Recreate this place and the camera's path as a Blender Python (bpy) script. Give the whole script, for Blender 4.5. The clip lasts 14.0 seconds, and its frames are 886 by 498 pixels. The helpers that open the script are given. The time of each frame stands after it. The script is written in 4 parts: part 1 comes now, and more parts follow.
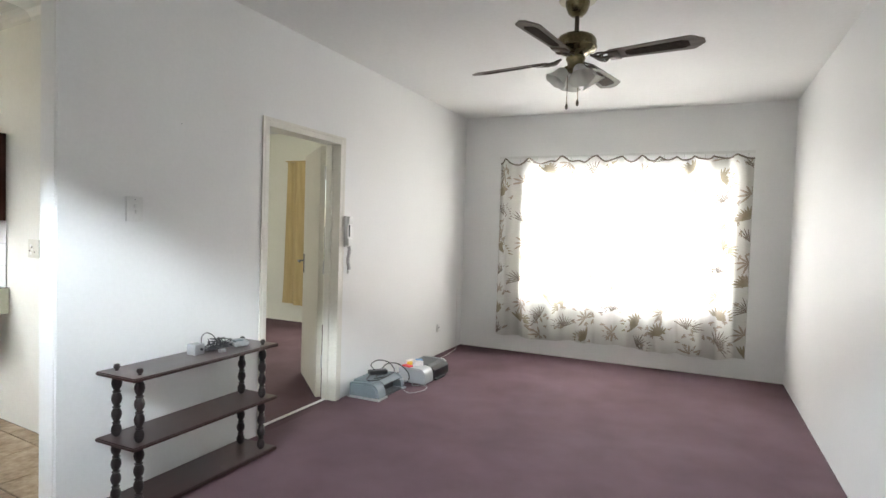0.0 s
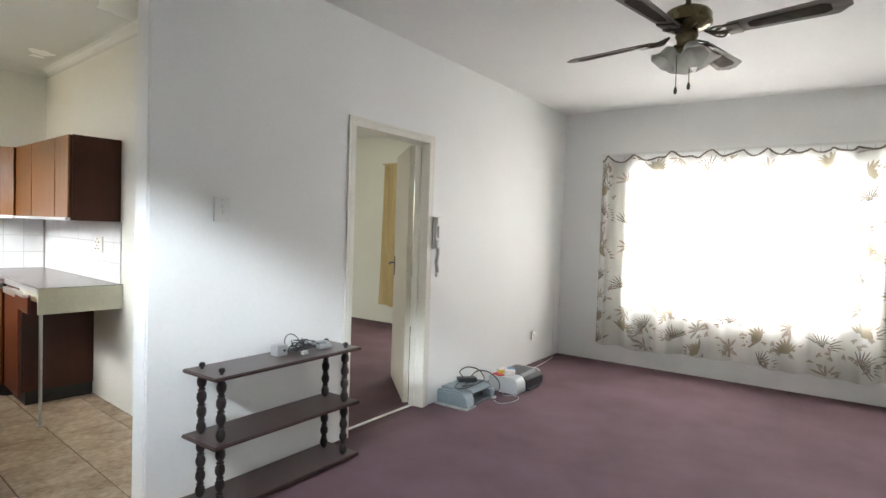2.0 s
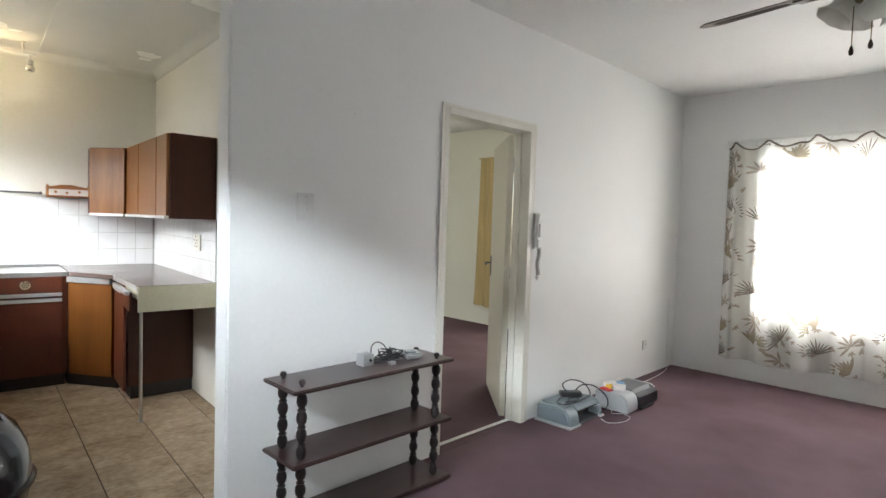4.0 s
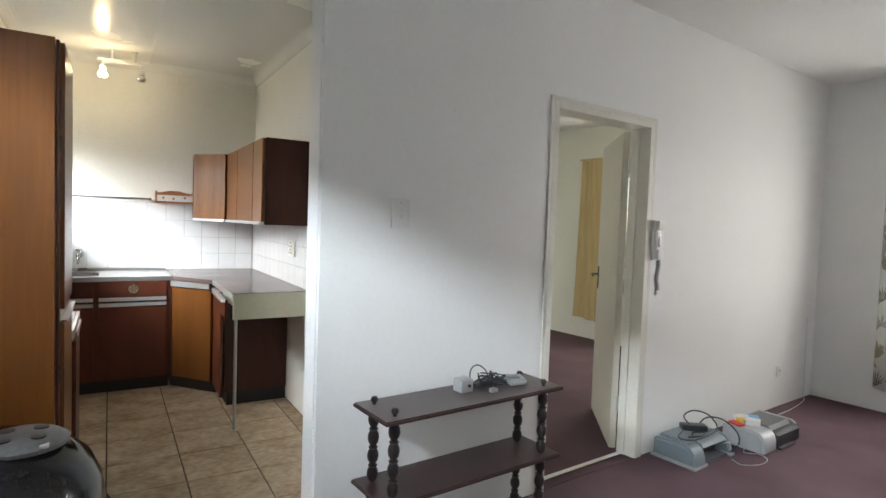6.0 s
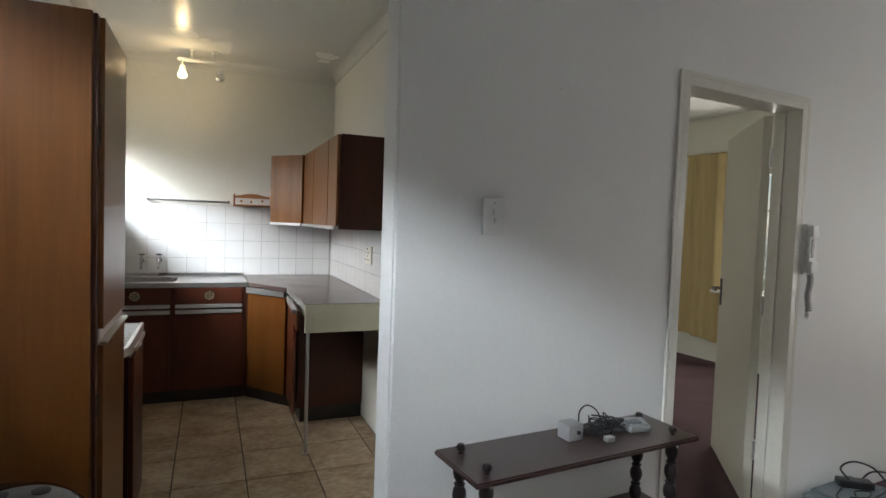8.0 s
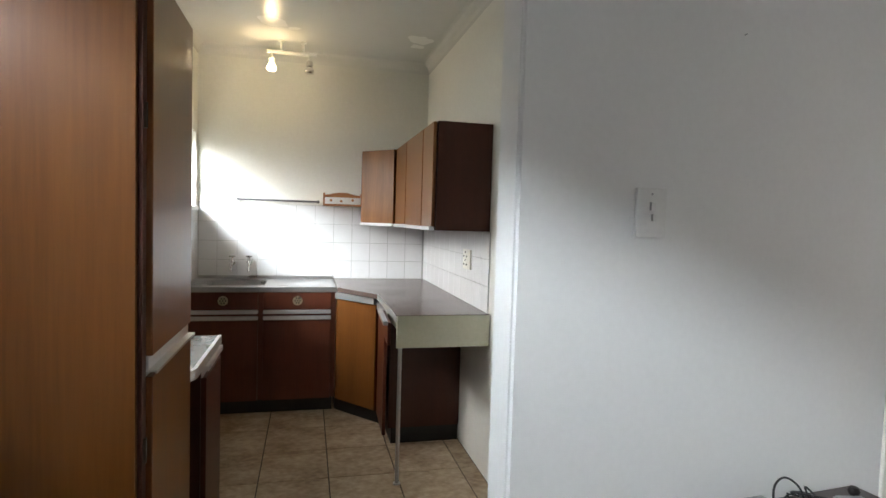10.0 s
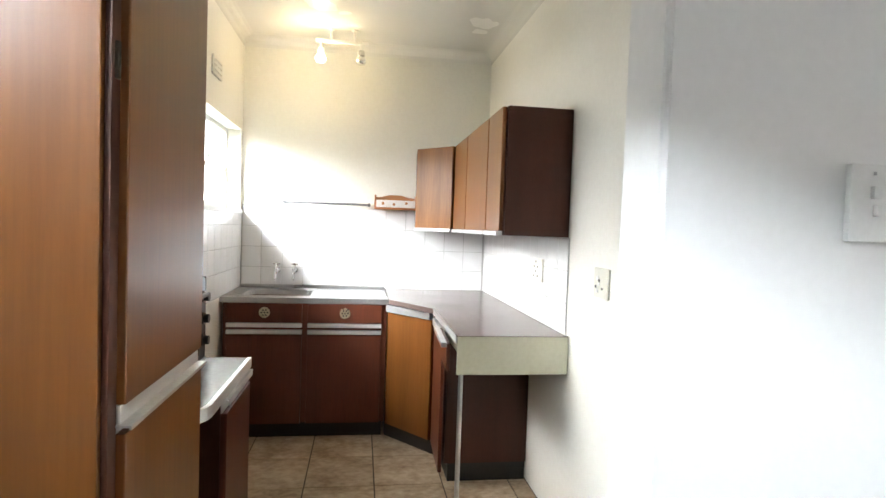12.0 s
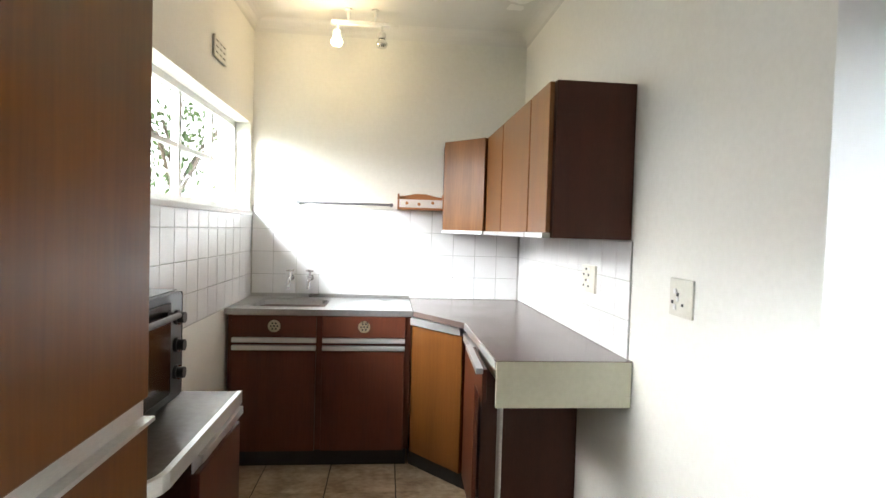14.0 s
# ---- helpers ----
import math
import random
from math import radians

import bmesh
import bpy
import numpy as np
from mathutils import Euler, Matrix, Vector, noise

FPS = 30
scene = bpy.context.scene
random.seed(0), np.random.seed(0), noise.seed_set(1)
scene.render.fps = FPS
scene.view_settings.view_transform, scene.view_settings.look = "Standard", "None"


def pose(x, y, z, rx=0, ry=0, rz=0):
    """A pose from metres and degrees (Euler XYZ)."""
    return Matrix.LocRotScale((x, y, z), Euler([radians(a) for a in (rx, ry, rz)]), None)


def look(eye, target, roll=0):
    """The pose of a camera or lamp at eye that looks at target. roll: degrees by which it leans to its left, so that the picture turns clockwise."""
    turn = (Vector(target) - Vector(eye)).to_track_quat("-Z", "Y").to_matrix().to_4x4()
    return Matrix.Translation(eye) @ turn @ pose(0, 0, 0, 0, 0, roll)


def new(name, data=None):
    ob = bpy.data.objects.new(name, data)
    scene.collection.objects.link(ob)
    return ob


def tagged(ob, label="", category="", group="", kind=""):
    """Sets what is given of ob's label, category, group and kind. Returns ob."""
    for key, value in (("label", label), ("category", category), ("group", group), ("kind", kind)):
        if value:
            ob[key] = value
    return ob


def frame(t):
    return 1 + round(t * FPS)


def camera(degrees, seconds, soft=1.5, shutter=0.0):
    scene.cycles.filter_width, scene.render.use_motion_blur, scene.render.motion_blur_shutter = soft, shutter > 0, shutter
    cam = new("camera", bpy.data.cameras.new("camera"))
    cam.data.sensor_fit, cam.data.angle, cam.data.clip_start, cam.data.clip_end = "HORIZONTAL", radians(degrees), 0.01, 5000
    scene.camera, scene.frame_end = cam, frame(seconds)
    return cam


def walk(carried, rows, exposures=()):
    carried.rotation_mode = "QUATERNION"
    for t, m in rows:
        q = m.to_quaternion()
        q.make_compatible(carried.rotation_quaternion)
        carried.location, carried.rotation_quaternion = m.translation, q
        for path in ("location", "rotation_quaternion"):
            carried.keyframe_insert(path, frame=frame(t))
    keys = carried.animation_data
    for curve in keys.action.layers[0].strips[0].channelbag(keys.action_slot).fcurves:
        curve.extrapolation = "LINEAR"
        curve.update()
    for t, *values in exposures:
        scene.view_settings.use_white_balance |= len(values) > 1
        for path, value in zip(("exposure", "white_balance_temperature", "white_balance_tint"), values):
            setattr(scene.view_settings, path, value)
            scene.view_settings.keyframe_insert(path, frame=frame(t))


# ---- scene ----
cam = camera(77.0, 14.0)
PATH = [
    (0, (1.337, 1.08, 1.388), (0.352, 2.818, 1.316), 1.8),
    (0.5, (1.342, 1.148, 1.39), (0.271, 2.836, 1.316), 1.9),
    (1, (1.341, 1.199, 1.385), (0.193, 2.836, 1.312), 1.9),
    (1.5, (1.328, 1.254, 1.386), (0.109, 2.838, 1.311), 1.9),
    (2, (1.288, 1.305, 1.377), (0.004, 2.837, 1.305), 1.9),
    (2.5, (1.244, 1.375, 1.38), (-0.108, 2.848, 1.307), 2.0),
    (3, (1.183, 1.429, 1.379), (-0.226, 2.846, 1.304), 2.0),
    (5.3, (0.86, 1.665, 1.397), (-0.798, 2.781, 1.301), 1.9),
    (5.5, (0.839, 1.667, 1.391), (-0.834, 2.759, 1.302), 2.0),
    (6, (0.738, 1.688, 1.405), (-0.975, 2.716, 1.312), 2.0),
    (6.5, (0.632, 1.715, 1.406), (-1.116, 2.682, 1.314), 2.1),
    (7, (0.52, 1.757, 1.405), (-1.258, 2.668, 1.313), 2.1),
    (7.5, (0.407, 1.806, 1.406), (-1.403, 2.652, 1.316), 2.0),
    (8, (0.316, 1.846, 1.409), (-1.526, 2.62, 1.318), 2.0),
    (8.5, (0.216, 1.872, 1.405), (-1.66, 2.561, 1.313), 2.0),
    (9, (0.079, 1.895, 1.407), (-1.828, 2.493, 1.314), 2.0),
    (9.2, (0.028, 1.898, 1.411), (-1.886, 2.468, 1.313), 1.9),
    (11.5, (-0.494, 1.943, 1.378), (-2.472, 2.271, 1.302), 2.0),
    (12, (-0.616, 1.943, 1.375), (-2.593, 2.2334, 1.3), 2.0),
    (12.5, (-0.741, 1.948, 1.377), (-2.723, 2.208, 1.304), 2.0),
    (13, (-0.837, 1.957, 1.372), (-2.821, 2.1935, 1.302), 1.9),
    (13.5, (-0.943, 1.959, 1.368), (-2.93, 2.179, 1.3), 1.8),
    (14, (-1.044, 1.971, 1.367), (-3.033, 2.17, 1.301), 1.7),
]
EXPOSURES = [(0, 0.40, 6600, 10), (1.5, 0.40, 6600, 10), (3, 0.22, 6600, 10), (5.5, 0.12, 6600, 10), (6.5, -0.12, 6600, 10), (7.5, -0.5, 6600, 10), (8.5, -0.9, 6700, 10),
             (9.2, -0.88, 6700, 10), (11.3, 0.68, 6650, 10), (12.0, 0.66, 6650, 10), (13, 0.2, 6650, 10), (14, 0.42, 6650, 10)]
walk(cam, [(t, look(eye, target, roll)) for t, eye, target, roll in PATH], EXPOSURES)
# ---- light and exposure ----
world = bpy.data.worlds.new("sky_world")
scene.world = world
world.use_nodes = True
wn = world.node_tree.nodes
sky = wn.new("ShaderNodeTexSky")
sky.sky_type = "NISHITA"
sky.sun_disc = False
sky.sun_elevation, sky.sun_rotation = radians(53), radians(264)
world.node_tree.links.new(sky.outputs[0], wn["Background"].inputs[0])
wn["Background"].inputs[1].default_value = 0.15

PHI = 4.93
LOUNGE = pose(-1.3533, 2.5167, 0, 0, 0, PHI)
ID = Matrix.Identity(4)


def lamp_area(name, m, sx, sy, watts, color=(1, 1, 1), spread=180):
    d = bpy.data.lights.new(name, "AREA")
    d.shape, d.size, d.size_y, d.energy, d.color, d.spread = "RECTANGLE", sx, sy, watts, color, radians(spread)
    o = new(name, d)
    o.matrix_world = m
    return o


sun_data = bpy.data.lights.new("sun", "SUN")
sun_data.energy, sun_data.angle, sun_data.color = 2.0, radians(0.6), (1, 0.96, 0.9)
sun = new("sun", sun_data)
sun.matrix_world = look((0, 0, 8), (6, 0.6, 0))
# daylight standing in the openings
DAY = (0.96, 0.98, 1.0)
lamp_area("lounge_window_daylight", LOUNGE @ pose(1.74, 4.80, 1.32, -90, 0, 0), 2.1, 1.5, 440, DAY)
lamp_area("rear_window_daylight", LOUNGE @ look((1.6, -3.86, 3.50), (1.6, -2.36, 2.355)), 3.2, 1.0, 2900, (0.80, 0.91, 1.0))
lamp_area("kitchen_window_daylight", look((-3.3, -0.5, 2.75), (-4.2, 1.9, 1.2)), 2.6, 1.3, 410, DAY)
lamp_area("bedroom_window_daylight", LOUNGE @ pose(-1.6, 4.80, 1.42, -90, 0, 0), 1.3, 1.2, 58, (1.0, 0.99, 0.90))

# ---- materials ----


def material(name, c1, c2, rough=0.5, metal=0.0, scale=6.0, fine=90.0, bump=0.1, stretch=(1, 1, 1), rand=0.0, coat=0.0, depth=0.002, spec=0.5, rvar=0.08):
    """Two-scale noise between two colours, with fine relief; stretch draws out the grain."""
    m = bpy.data.materials.new(name)
    m.use_nodes = True
    n, l = m.node_tree.nodes, m.node_tree.links
    b = n["Principled BSDF"]
    tc = n.new("ShaderNodeTexCoord")
    mp = n.new("ShaderNodeMapping")
    mp.inputs["Scale"].default_value = stretch
    l.new(tc.outputs["Object"], mp.inputs["Vector"])
    oi = n.new("ShaderNodeObjectInfo")
    sc = n.new("ShaderNodeMath")
    sc.operation = "MULTIPLY"
    sc.inputs[1].default_value = 37.0
    l.new(oi.outputs["Random"], sc.inputs[0])
    ad = n.new("ShaderNodeVectorMath")
    l.new(mp.outputs[0], ad.inputs[0])
    l.new(sc.outputs[0], ad.inputs[1])
    big, small = n.new("ShaderNodeTexNoise"), n.new("ShaderNodeTexNoise")
    for t, s in ((big, scale), (small, fine)):
        t.inputs["Scale"].default_value = s
        t.inputs["Detail"].default_value = 4
        l.new(ad.outputs[0], t.inputs["Vector"])
    mx = n.new("ShaderNodeMath")
    mx.operation = "MULTIPLY_ADD"
    mx.inputs[1].default_value = 0.45
    l.new(small.outputs["Fac"], mx.inputs[0])
    half = n.new("ShaderNodeMath")
    half.operation = "MULTIPLY"
    half.inputs[1].default_value = 0.55
    l.new(big.outputs["Fac"], half.inputs[0])
    l.new(half.outputs[0], mx.inputs[2])
    ramp = n.new("ShaderNodeValToRGB")
    ramp.color_ramp.elements[0].position, ramp.color_ramp.elements[1].position = 0.36, 0.64
    ramp.color_ramp.elements[0].color, ramp.color_ramp.elements[1].color = (*c1, 1), (*c2, 1)
    l.new(mx.outputs[0], ramp.inputs[0])
    col = ramp.outputs[0]
    if rand:
        hs = n.new("ShaderNodeHueSaturation")
        mr = n.new("ShaderNodeMapRange")
        mr.inputs["To Min"].default_value, mr.inputs["To Max"].default_value = 1 - rand, 1 + rand
        l.new(oi.outputs["Random"], mr.inputs["Value"])
        l.new(mr.outputs[0], hs.inputs["Value"])
        l.new(col, hs.inputs["Color"])
        col = hs.outputs[0]
    l.new(col, b.inputs["Base Color"])
    rr = n.new("ShaderNodeMapRange")
    rr.inputs["To Min"].default_value, rr.inputs["To Max"].default_value = max(0.02, rough - rvar), min(1, rough + rvar)
    l.new(big.outputs["Fac"], rr.inputs["Value"])
    l.new(rr.outputs[0], b.inputs["Roughness"])
    b.inputs["Metallic"].default_value = metal
    b.inputs["Coat Weight"].default_value = coat
    b.inputs["Coat Roughness"].default_value = 0.15
    b.inputs["Specular IOR Level"].default_value = spec
    if bump:
        bp = n.new("ShaderNodeBump")
        bp.inputs["Strength"].default_value, bp.inputs["Distance"].default_value = bump, depth
        l.new(mx.outputs[0], bp.inputs["Height"])
        l.new(bp.outputs[0], b.inputs["Normal"])
    return m


def glowing(name, color, strength):
    m = bpy.data.materials.new(name)
    m.use_nodes = True
    b = m.node_tree.nodes["Principled BSDF"]
    b.inputs["Emission Color"].default_value, b.inputs["Emission Strength"].default_value = (*color, 1), strength
    return m


M_WALL = material("lounge_plaster", (0.785, 0.785, 0.772), (0.82, 0.82, 0.807), 0.55, scale=1.3, fine=55, bump=0.06, depth=0.002)
M_KWALL = material("kitchen_plaster", (0.765, 0.755, 0.70), (0.815, 0.805, 0.75), 0.55, scale=1.3, fine=55, bump=0.06, depth=0.002)
M_BED = material("bedroom_plaster", (0.70, 0.69, 0.58), (0.75, 0.74, 0.64), 0.6, scale=1.3, fine=55, bump=0.3)
M_CEIL = material("ceiling_board", (0.735, 0.73, 0.71), (0.78, 0.775, 0.755), 0.7, scale=0.9, fine=40, bump=0.15)
M_KCEIL = material("kitchen_ceiling_gloss_paint", (0.78, 0.77, 0.73), (0.80, 0.79, 0.75), 0.26, scale=0.9, fine=8, bump=0.0)
M_CARPET = material("plum_carpet", (0.080, 0.047, 0.055), (0.132, 0.083, 0.094), 0.95, scale=2.3, fine=420, bump=0.9, depth=0.006, spec=0.15)
M_TILE = material("beige_floor_tile", (0.24, 0.165, 0.10), (0.47, 0.37, 0.26), 0.6, scale=5.5, fine=26, bump=0.12, stretch=(1.5, 1, 1), rand=0.06, spec=0.3)
M_GROUT = material("dark_grout", (0.045, 0.032, 0.022), (0.075, 0.053, 0.036), 0.9, fine=200)
M_WTILE = material("white_wall_tile", (0.76, 0.76, 0.76), (0.80, 0.80, 0.80), 0.16, scale=3, fine=15, bump=0.05, rand=0.02)
M_WGROUT = material("pale_grout", (0.40, 0.40, 0.39), (0.50, 0.50, 0.48), 0.85, fine=150)
M_FRAME = material("cream_gloss_paint", (0.69, 0.67, 0.60), (0.75, 0.73, 0.66), 0.35, scale=3, fine=40, bump=0.15)
M_LEAF = material("cream_door_paint", (0.62, 0.59, 0.50), (0.68, 0.65, 0.56), 0.42, scale=2, fine=40, bump=0.12)
M_WHITE = material("white_plastic", (0.72, 0.72, 0.70), (0.78, 0.78, 0.76), 0.35, scale=8, bump=0.03)
M_CREAMPL = material("aged_cream_plastic", (0.60, 0.58, 0.50), (0.67, 0.65, 0.57), 0.4, scale=8, bump=0.03)
M_WPAINT = material("white_window_paint", (0.68, 0.68, 0.66), (0.76, 0.76, 0.74), 0.4, scale=6, bump=0.1)
M_WOOD = material("reddish_brown_veneer", (0.070, 0.017, 0.008), (0.100, 0.026, 0.012), 0.36, scale=2.2, fine=24, bump=0.0, stretch=(5, 5, 0.3), rand=0.06, spec=0.35, rvar=0.02)
M_WOODT = material("warm_brown_veneer", (0.130, 0.043, 0.009), (0.180, 0.066, 0.015), 0.31, scale=1.6, fine=22, bump=0.0, stretch=(4, 4, 0.2), rand=0.04, coat=0.1, spec=0.4, rvar=0.015)
M_PALEBRASS = material("pale_worn_brass", (0.42, 0.36, 0.24), (0.55, 0.48, 0.34), 0.3, 0.8, scale=20)
# golden veneer, lightened so that the wall doors' gloss lies in its colour
M_WOODL = material("golden_brown_veneer_with_sheen", (0.16, 0.062, 0.017), (0.24, 0.100, 0.030), 0.30, scale=2.2, fine=24, bump=0.0, stretch=(6, 6, 0.3), rand=0.08, spec=0.35, rvar=0.02)
# melamine panels; also the tall cupboard's strip of painted shade
M_WDARK = material("dark_brown_melamine_and_shade", (0.052, 0.015, 0.008), (0.070, 0.021, 0.011), 0.45, scale=4, fine=60, bump=0.05, stretch=(4, 4, 0.5), spec=0.3)
M_BLACKK = material("black_kickboard", (0.008, 0.007, 0.007), (0.016, 0.013, 0.012), 0.5, fine=60)
M_ALU = material("brushed_aluminium", (0.62, 0.62, 0.62), (0.74, 0.74, 0.74), 0.38, 0.85, scale=6, fine=120, bump=0.08, stretch=(1, 1, 8))
M_STEEL = material("stainless_steel", (0.42, 0.41, 0.40), (0.56, 0.55, 0.54), 0.3, 0.95, scale=5, fine=110, bump=0.08, stretch=(5, 1, 1))
M_RAIL = material("dull_steel", (0.10, 0.10, 0.10), (0.15, 0.15, 0.15), 0.45, 0.3, scale=20)
M_CHROME = material("chrome", (0.72, 0.72, 0.72), (0.8, 0.8, 0.8), 0.12, 1.0, bump=0.0)
M_TOP = material("brown_laminate_worktop", (0.115, 0.082, 0.072), (0.145, 0.104, 0.092), 0.24, scale=2.5, fine=120, bump=0.06)
M_TOPG = material("grey_laminate_worktop", (0.13, 0.11, 0.10), (0.18, 0.155, 0.14), 0.2, scale=7, fine=60, bump=0.06)
M_CREAM = material("cream_board", (0.55, 0.53, 0.40), (0.61, 0.59, 0.46), 0.5, scale=3, fine=50, bump=0.08)
M_INKWOOD = material("dark_turned_wood", (0.010, 0.007, 0.007), (0.022, 0.014, 0.013), 0.38, scale=6, fine=60, bump=0.06, stretch=(1, 1, 0.4), spec=0.35)
M_SHELF = material("dark_stained_shelf", (0.036, 0.018, 0.016), (0.050, 0.026, 0.023), 0.30, scale=4, fine=60, bump=0.0, stretch=(3, 0.4, 3), coat=0.25, rvar=0.03)
M_BRASS = material("antique_brass", (0.15, 0.125, 0.065), (0.25, 0.21, 0.12), 0.28, 0.9, scale=9, fine=60, bump=0.05)
M_BRONZE = material("dark_bronze", (0.05, 0.04, 0.03), (0.09, 0.07, 0.05), 0.4, 0.8, scale=9, bump=0.05)
M_BLADE = material("greyed_fan_blade_wood", (0.15, 0.125, 0.105), (0.22, 0.19, 0.165), 0.55, scale=6, fine=50, bump=0.08, stretch=(0.4, 6, 6), spec=0.15)
M_CANE = material("woven_cane", (0.026, 0.017, 0.011), (0.055, 0.036, 0.024), 0.8, scale=40, fine=220, bump=0.5, spec=0.08)
M_BLACK = material("black_plastic", (0.012, 0.012, 0.013), (0.022, 0.022, 0.024), 0.36, fine=120, bump=0.1)
M_ENAMEL = material("black_enamel", (0.010, 0.009, 0.009), (0.016, 0.014, 0.014), 0.13, scale=4, bump=0.02, spec=0.4)
M_GREYB = material("blue_grey_plastic", (0.125, 0.155, 0.172), (0.165, 0.195, 0.212), 0.38, scale=5, fine=150, bump=0.1)
M_SILVER = material("silver_plastic", (0.34, 0.34, 0.34), (0.43, 0.43, 0.43), 0.33, 0.35, scale=6, fine=150, bump=0.05)
M_SILVERB = material("bright_silver_plastic", (0.33, 0.34, 0.345), (0.41, 0.42, 0.425), 0.32, 0.25, scale=6, fine=150, bump=0.05)
M_DGREY = material("dark_grey_plastic", (0.05, 0.05, 0.055), (0.08, 0.08, 0.085), 0.4, fine=120, bump=0.1)
M_RED = material("red_card", (0.45, 0.02, 0.02), (0.55, 0.04, 0.03), 0.5)
M_YELLOW = material("yellow_card", (0.62, 0.42, 0.02), (0.72, 0.52, 0.05), 0.5)
M_BLUE = material("blue_card", (0.12, 0.30, 0.52), (0.18, 0.38, 0.6), 0.5)
M_PINE = material("orange_pine", (0.33, 0.13, 0.045), (0.46, 0.20, 0.075), 0.4, scale=6, fine=40, stretch=(1, 0.4, 5), coat=0.2)
M_PAPER = material("pale_printed_card", (0.66, 0.62, 0.60), (0.76, 0.74, 0.72), 0.6, scale=12, bump=0.02)
M_DRAPE = material("tan_drape", (0.44, 0.33, 0.15), (0.56, 0.44, 0.22), 0.9, scale=4, fine=200, bump=0.4, stretch=(6, 6, 0.5))
M_GROUND = material("garden_ground", (0.10, 0.11, 0.05), (0.2, 0.19, 0.11), 0.95, scale=1, fine=12)
M_BARK = material("bark", (0.07, 0.05, 0.035), (0.13, 0.1, 0.07), 0.9, stretch=(4, 4, 0.6))
M_FOLI = material("leaf_green", (0.035, 0.07, 0.02), (0.09, 0.14, 0.045), 0.6, rand=0.2)
M_GWALL = material("garden_wall", (0.5, 0.47, 0.42), (0.6, 0.57, 0.52), 0.9, scale=2, fine=40)
M_HAZE = glowing("bright_overcast_sky", (0.92, 0.97, 1.0), 4.5)
M_BULB = glowing("lit_bulb", (1.0, 0.80, 0.42), 10.0)


def glass_material():
    m = bpy.data.materials.new("window_glass")
    m.use_nodes = True
    n, l = m.node_tree.nodes, m.node_tree.links
    n.remove(n["Principled BSDF"])
    tr, gl, mix = n.new("ShaderNodeBsdfTransparent"), n.new("ShaderNodeBsdfGlossy"), n.new("ShaderNodeMixShader")
    gl.inputs["Roughness"].default_value = 0.02
    mix.inputs[0].default_value = 0.06
    l.new(tr.outputs[0], mix.inputs[1])
    l.new(gl.outputs[0], mix.inputs[2])
    l.new(mix.outputs[0], n["Material Output"].inputs[0])
    return m


def cloth_material(name, c1, c2, through_light, sheer):
    m = material(name, c1, c2, 0.9, scale=4, fine=260, bump=0.3, spec=0.1)
    n, l = m.node_tree.nodes, m.node_tree.links
    b = n["Principled BSDF"]
    ramp = [x for x in n if x.type == "VALTORGB"][0]
    tl, mix, tp, mix2 = n.new("ShaderNodeBsdfTranslucent"), n.new("ShaderNodeMixShader"), n.new("ShaderNodeBsdfTransparent"), n.new("ShaderNodeMixShader")
    l.new(ramp.outputs[0], tl.inputs[0])
    mix.inputs[0].default_value, mix2.inputs[0].default_value = through_light, sheer
    l.new(b.outputs[0], mix.inputs[1])
    l.new(tl.outputs[0], mix.inputs[2])
    l.new(mix.outputs[0], mix2.inputs[1])
    l.new(tp.outputs[0], mix2.inputs[2])
    l.new(mix2.outputs[0], n["Material Output"].inputs[0])
    return m


M_GLASS = glass_material()
M_CURT = cloth_material("sheer_cream_cloth", (0.61, 0.595, 0.555), (0.69, 0.675, 0.64), 0.45, 0.10)
M_GLASSY = cloth_material("frosted_lamp_glass", (0.78, 0.77, 0.73), (0.86, 0.85, 0.82), 0.55, 0.06)
M_PRINT = cloth_material("grey_brown_print_and_hem_shade", (0.17, 0.14, 0.118), (0.26, 0.22, 0.185), 0.5, 0.08)
M_PRINTY = cloth_material("ochre_print", (0.38, 0.32, 0.22), (0.48, 0.41, 0.30), 0.6, 0.3)
M_PRINTS = cloth_material("faded_grey_print", (0.32, 0.26, 0.21), (0.44, 0.37, 0.31), 0.4, 0.08)

# ---- mesh helpers ----
BASE = {}


def thing(name, base, label, category, m=ID, group="", kind=""):
    """An Empty at the thing's base; the geometry of its parts is written in the room's coordinates."""
    o = new(name)
    o.empty_display_size = 0.05
    o.matrix_world = m @ Matrix.Translation(base)
    BASE[o.name] = Vector(base)
    return tagged(o, label, category, group, kind)


def root_of(o):
    while o.parent:
        o = o.parent
    return o


def part(name, bm, mat, parent=None, label="", smooth=False):
    """Links a bmesh as one mesh object under a thing or a part."""
    me = bpy.data.meshes.new(name)
    if parent:
        bmesh.ops.translate(bm, verts=bm.verts, vec=-BASE[root_of(parent).name])
    bm.normal_update()
    bm.to_mesh(me)
    bm.free()
    me.materials.append(mat)
    if smooth:
        me.shade_smooth()
        me.set_sharp_from_angle(angle=radians(40))
    o = new(name, me)
    o.parent = parent
    return tagged(o, label)


def single(name, bm, mat, label, category="", m=ID, kind="", smooth=False, group=""):
    o = part(name, bm, mat, None, smooth=smooth)
    o.matrix_world = m
    return tagged(o, label, category, group, kind)


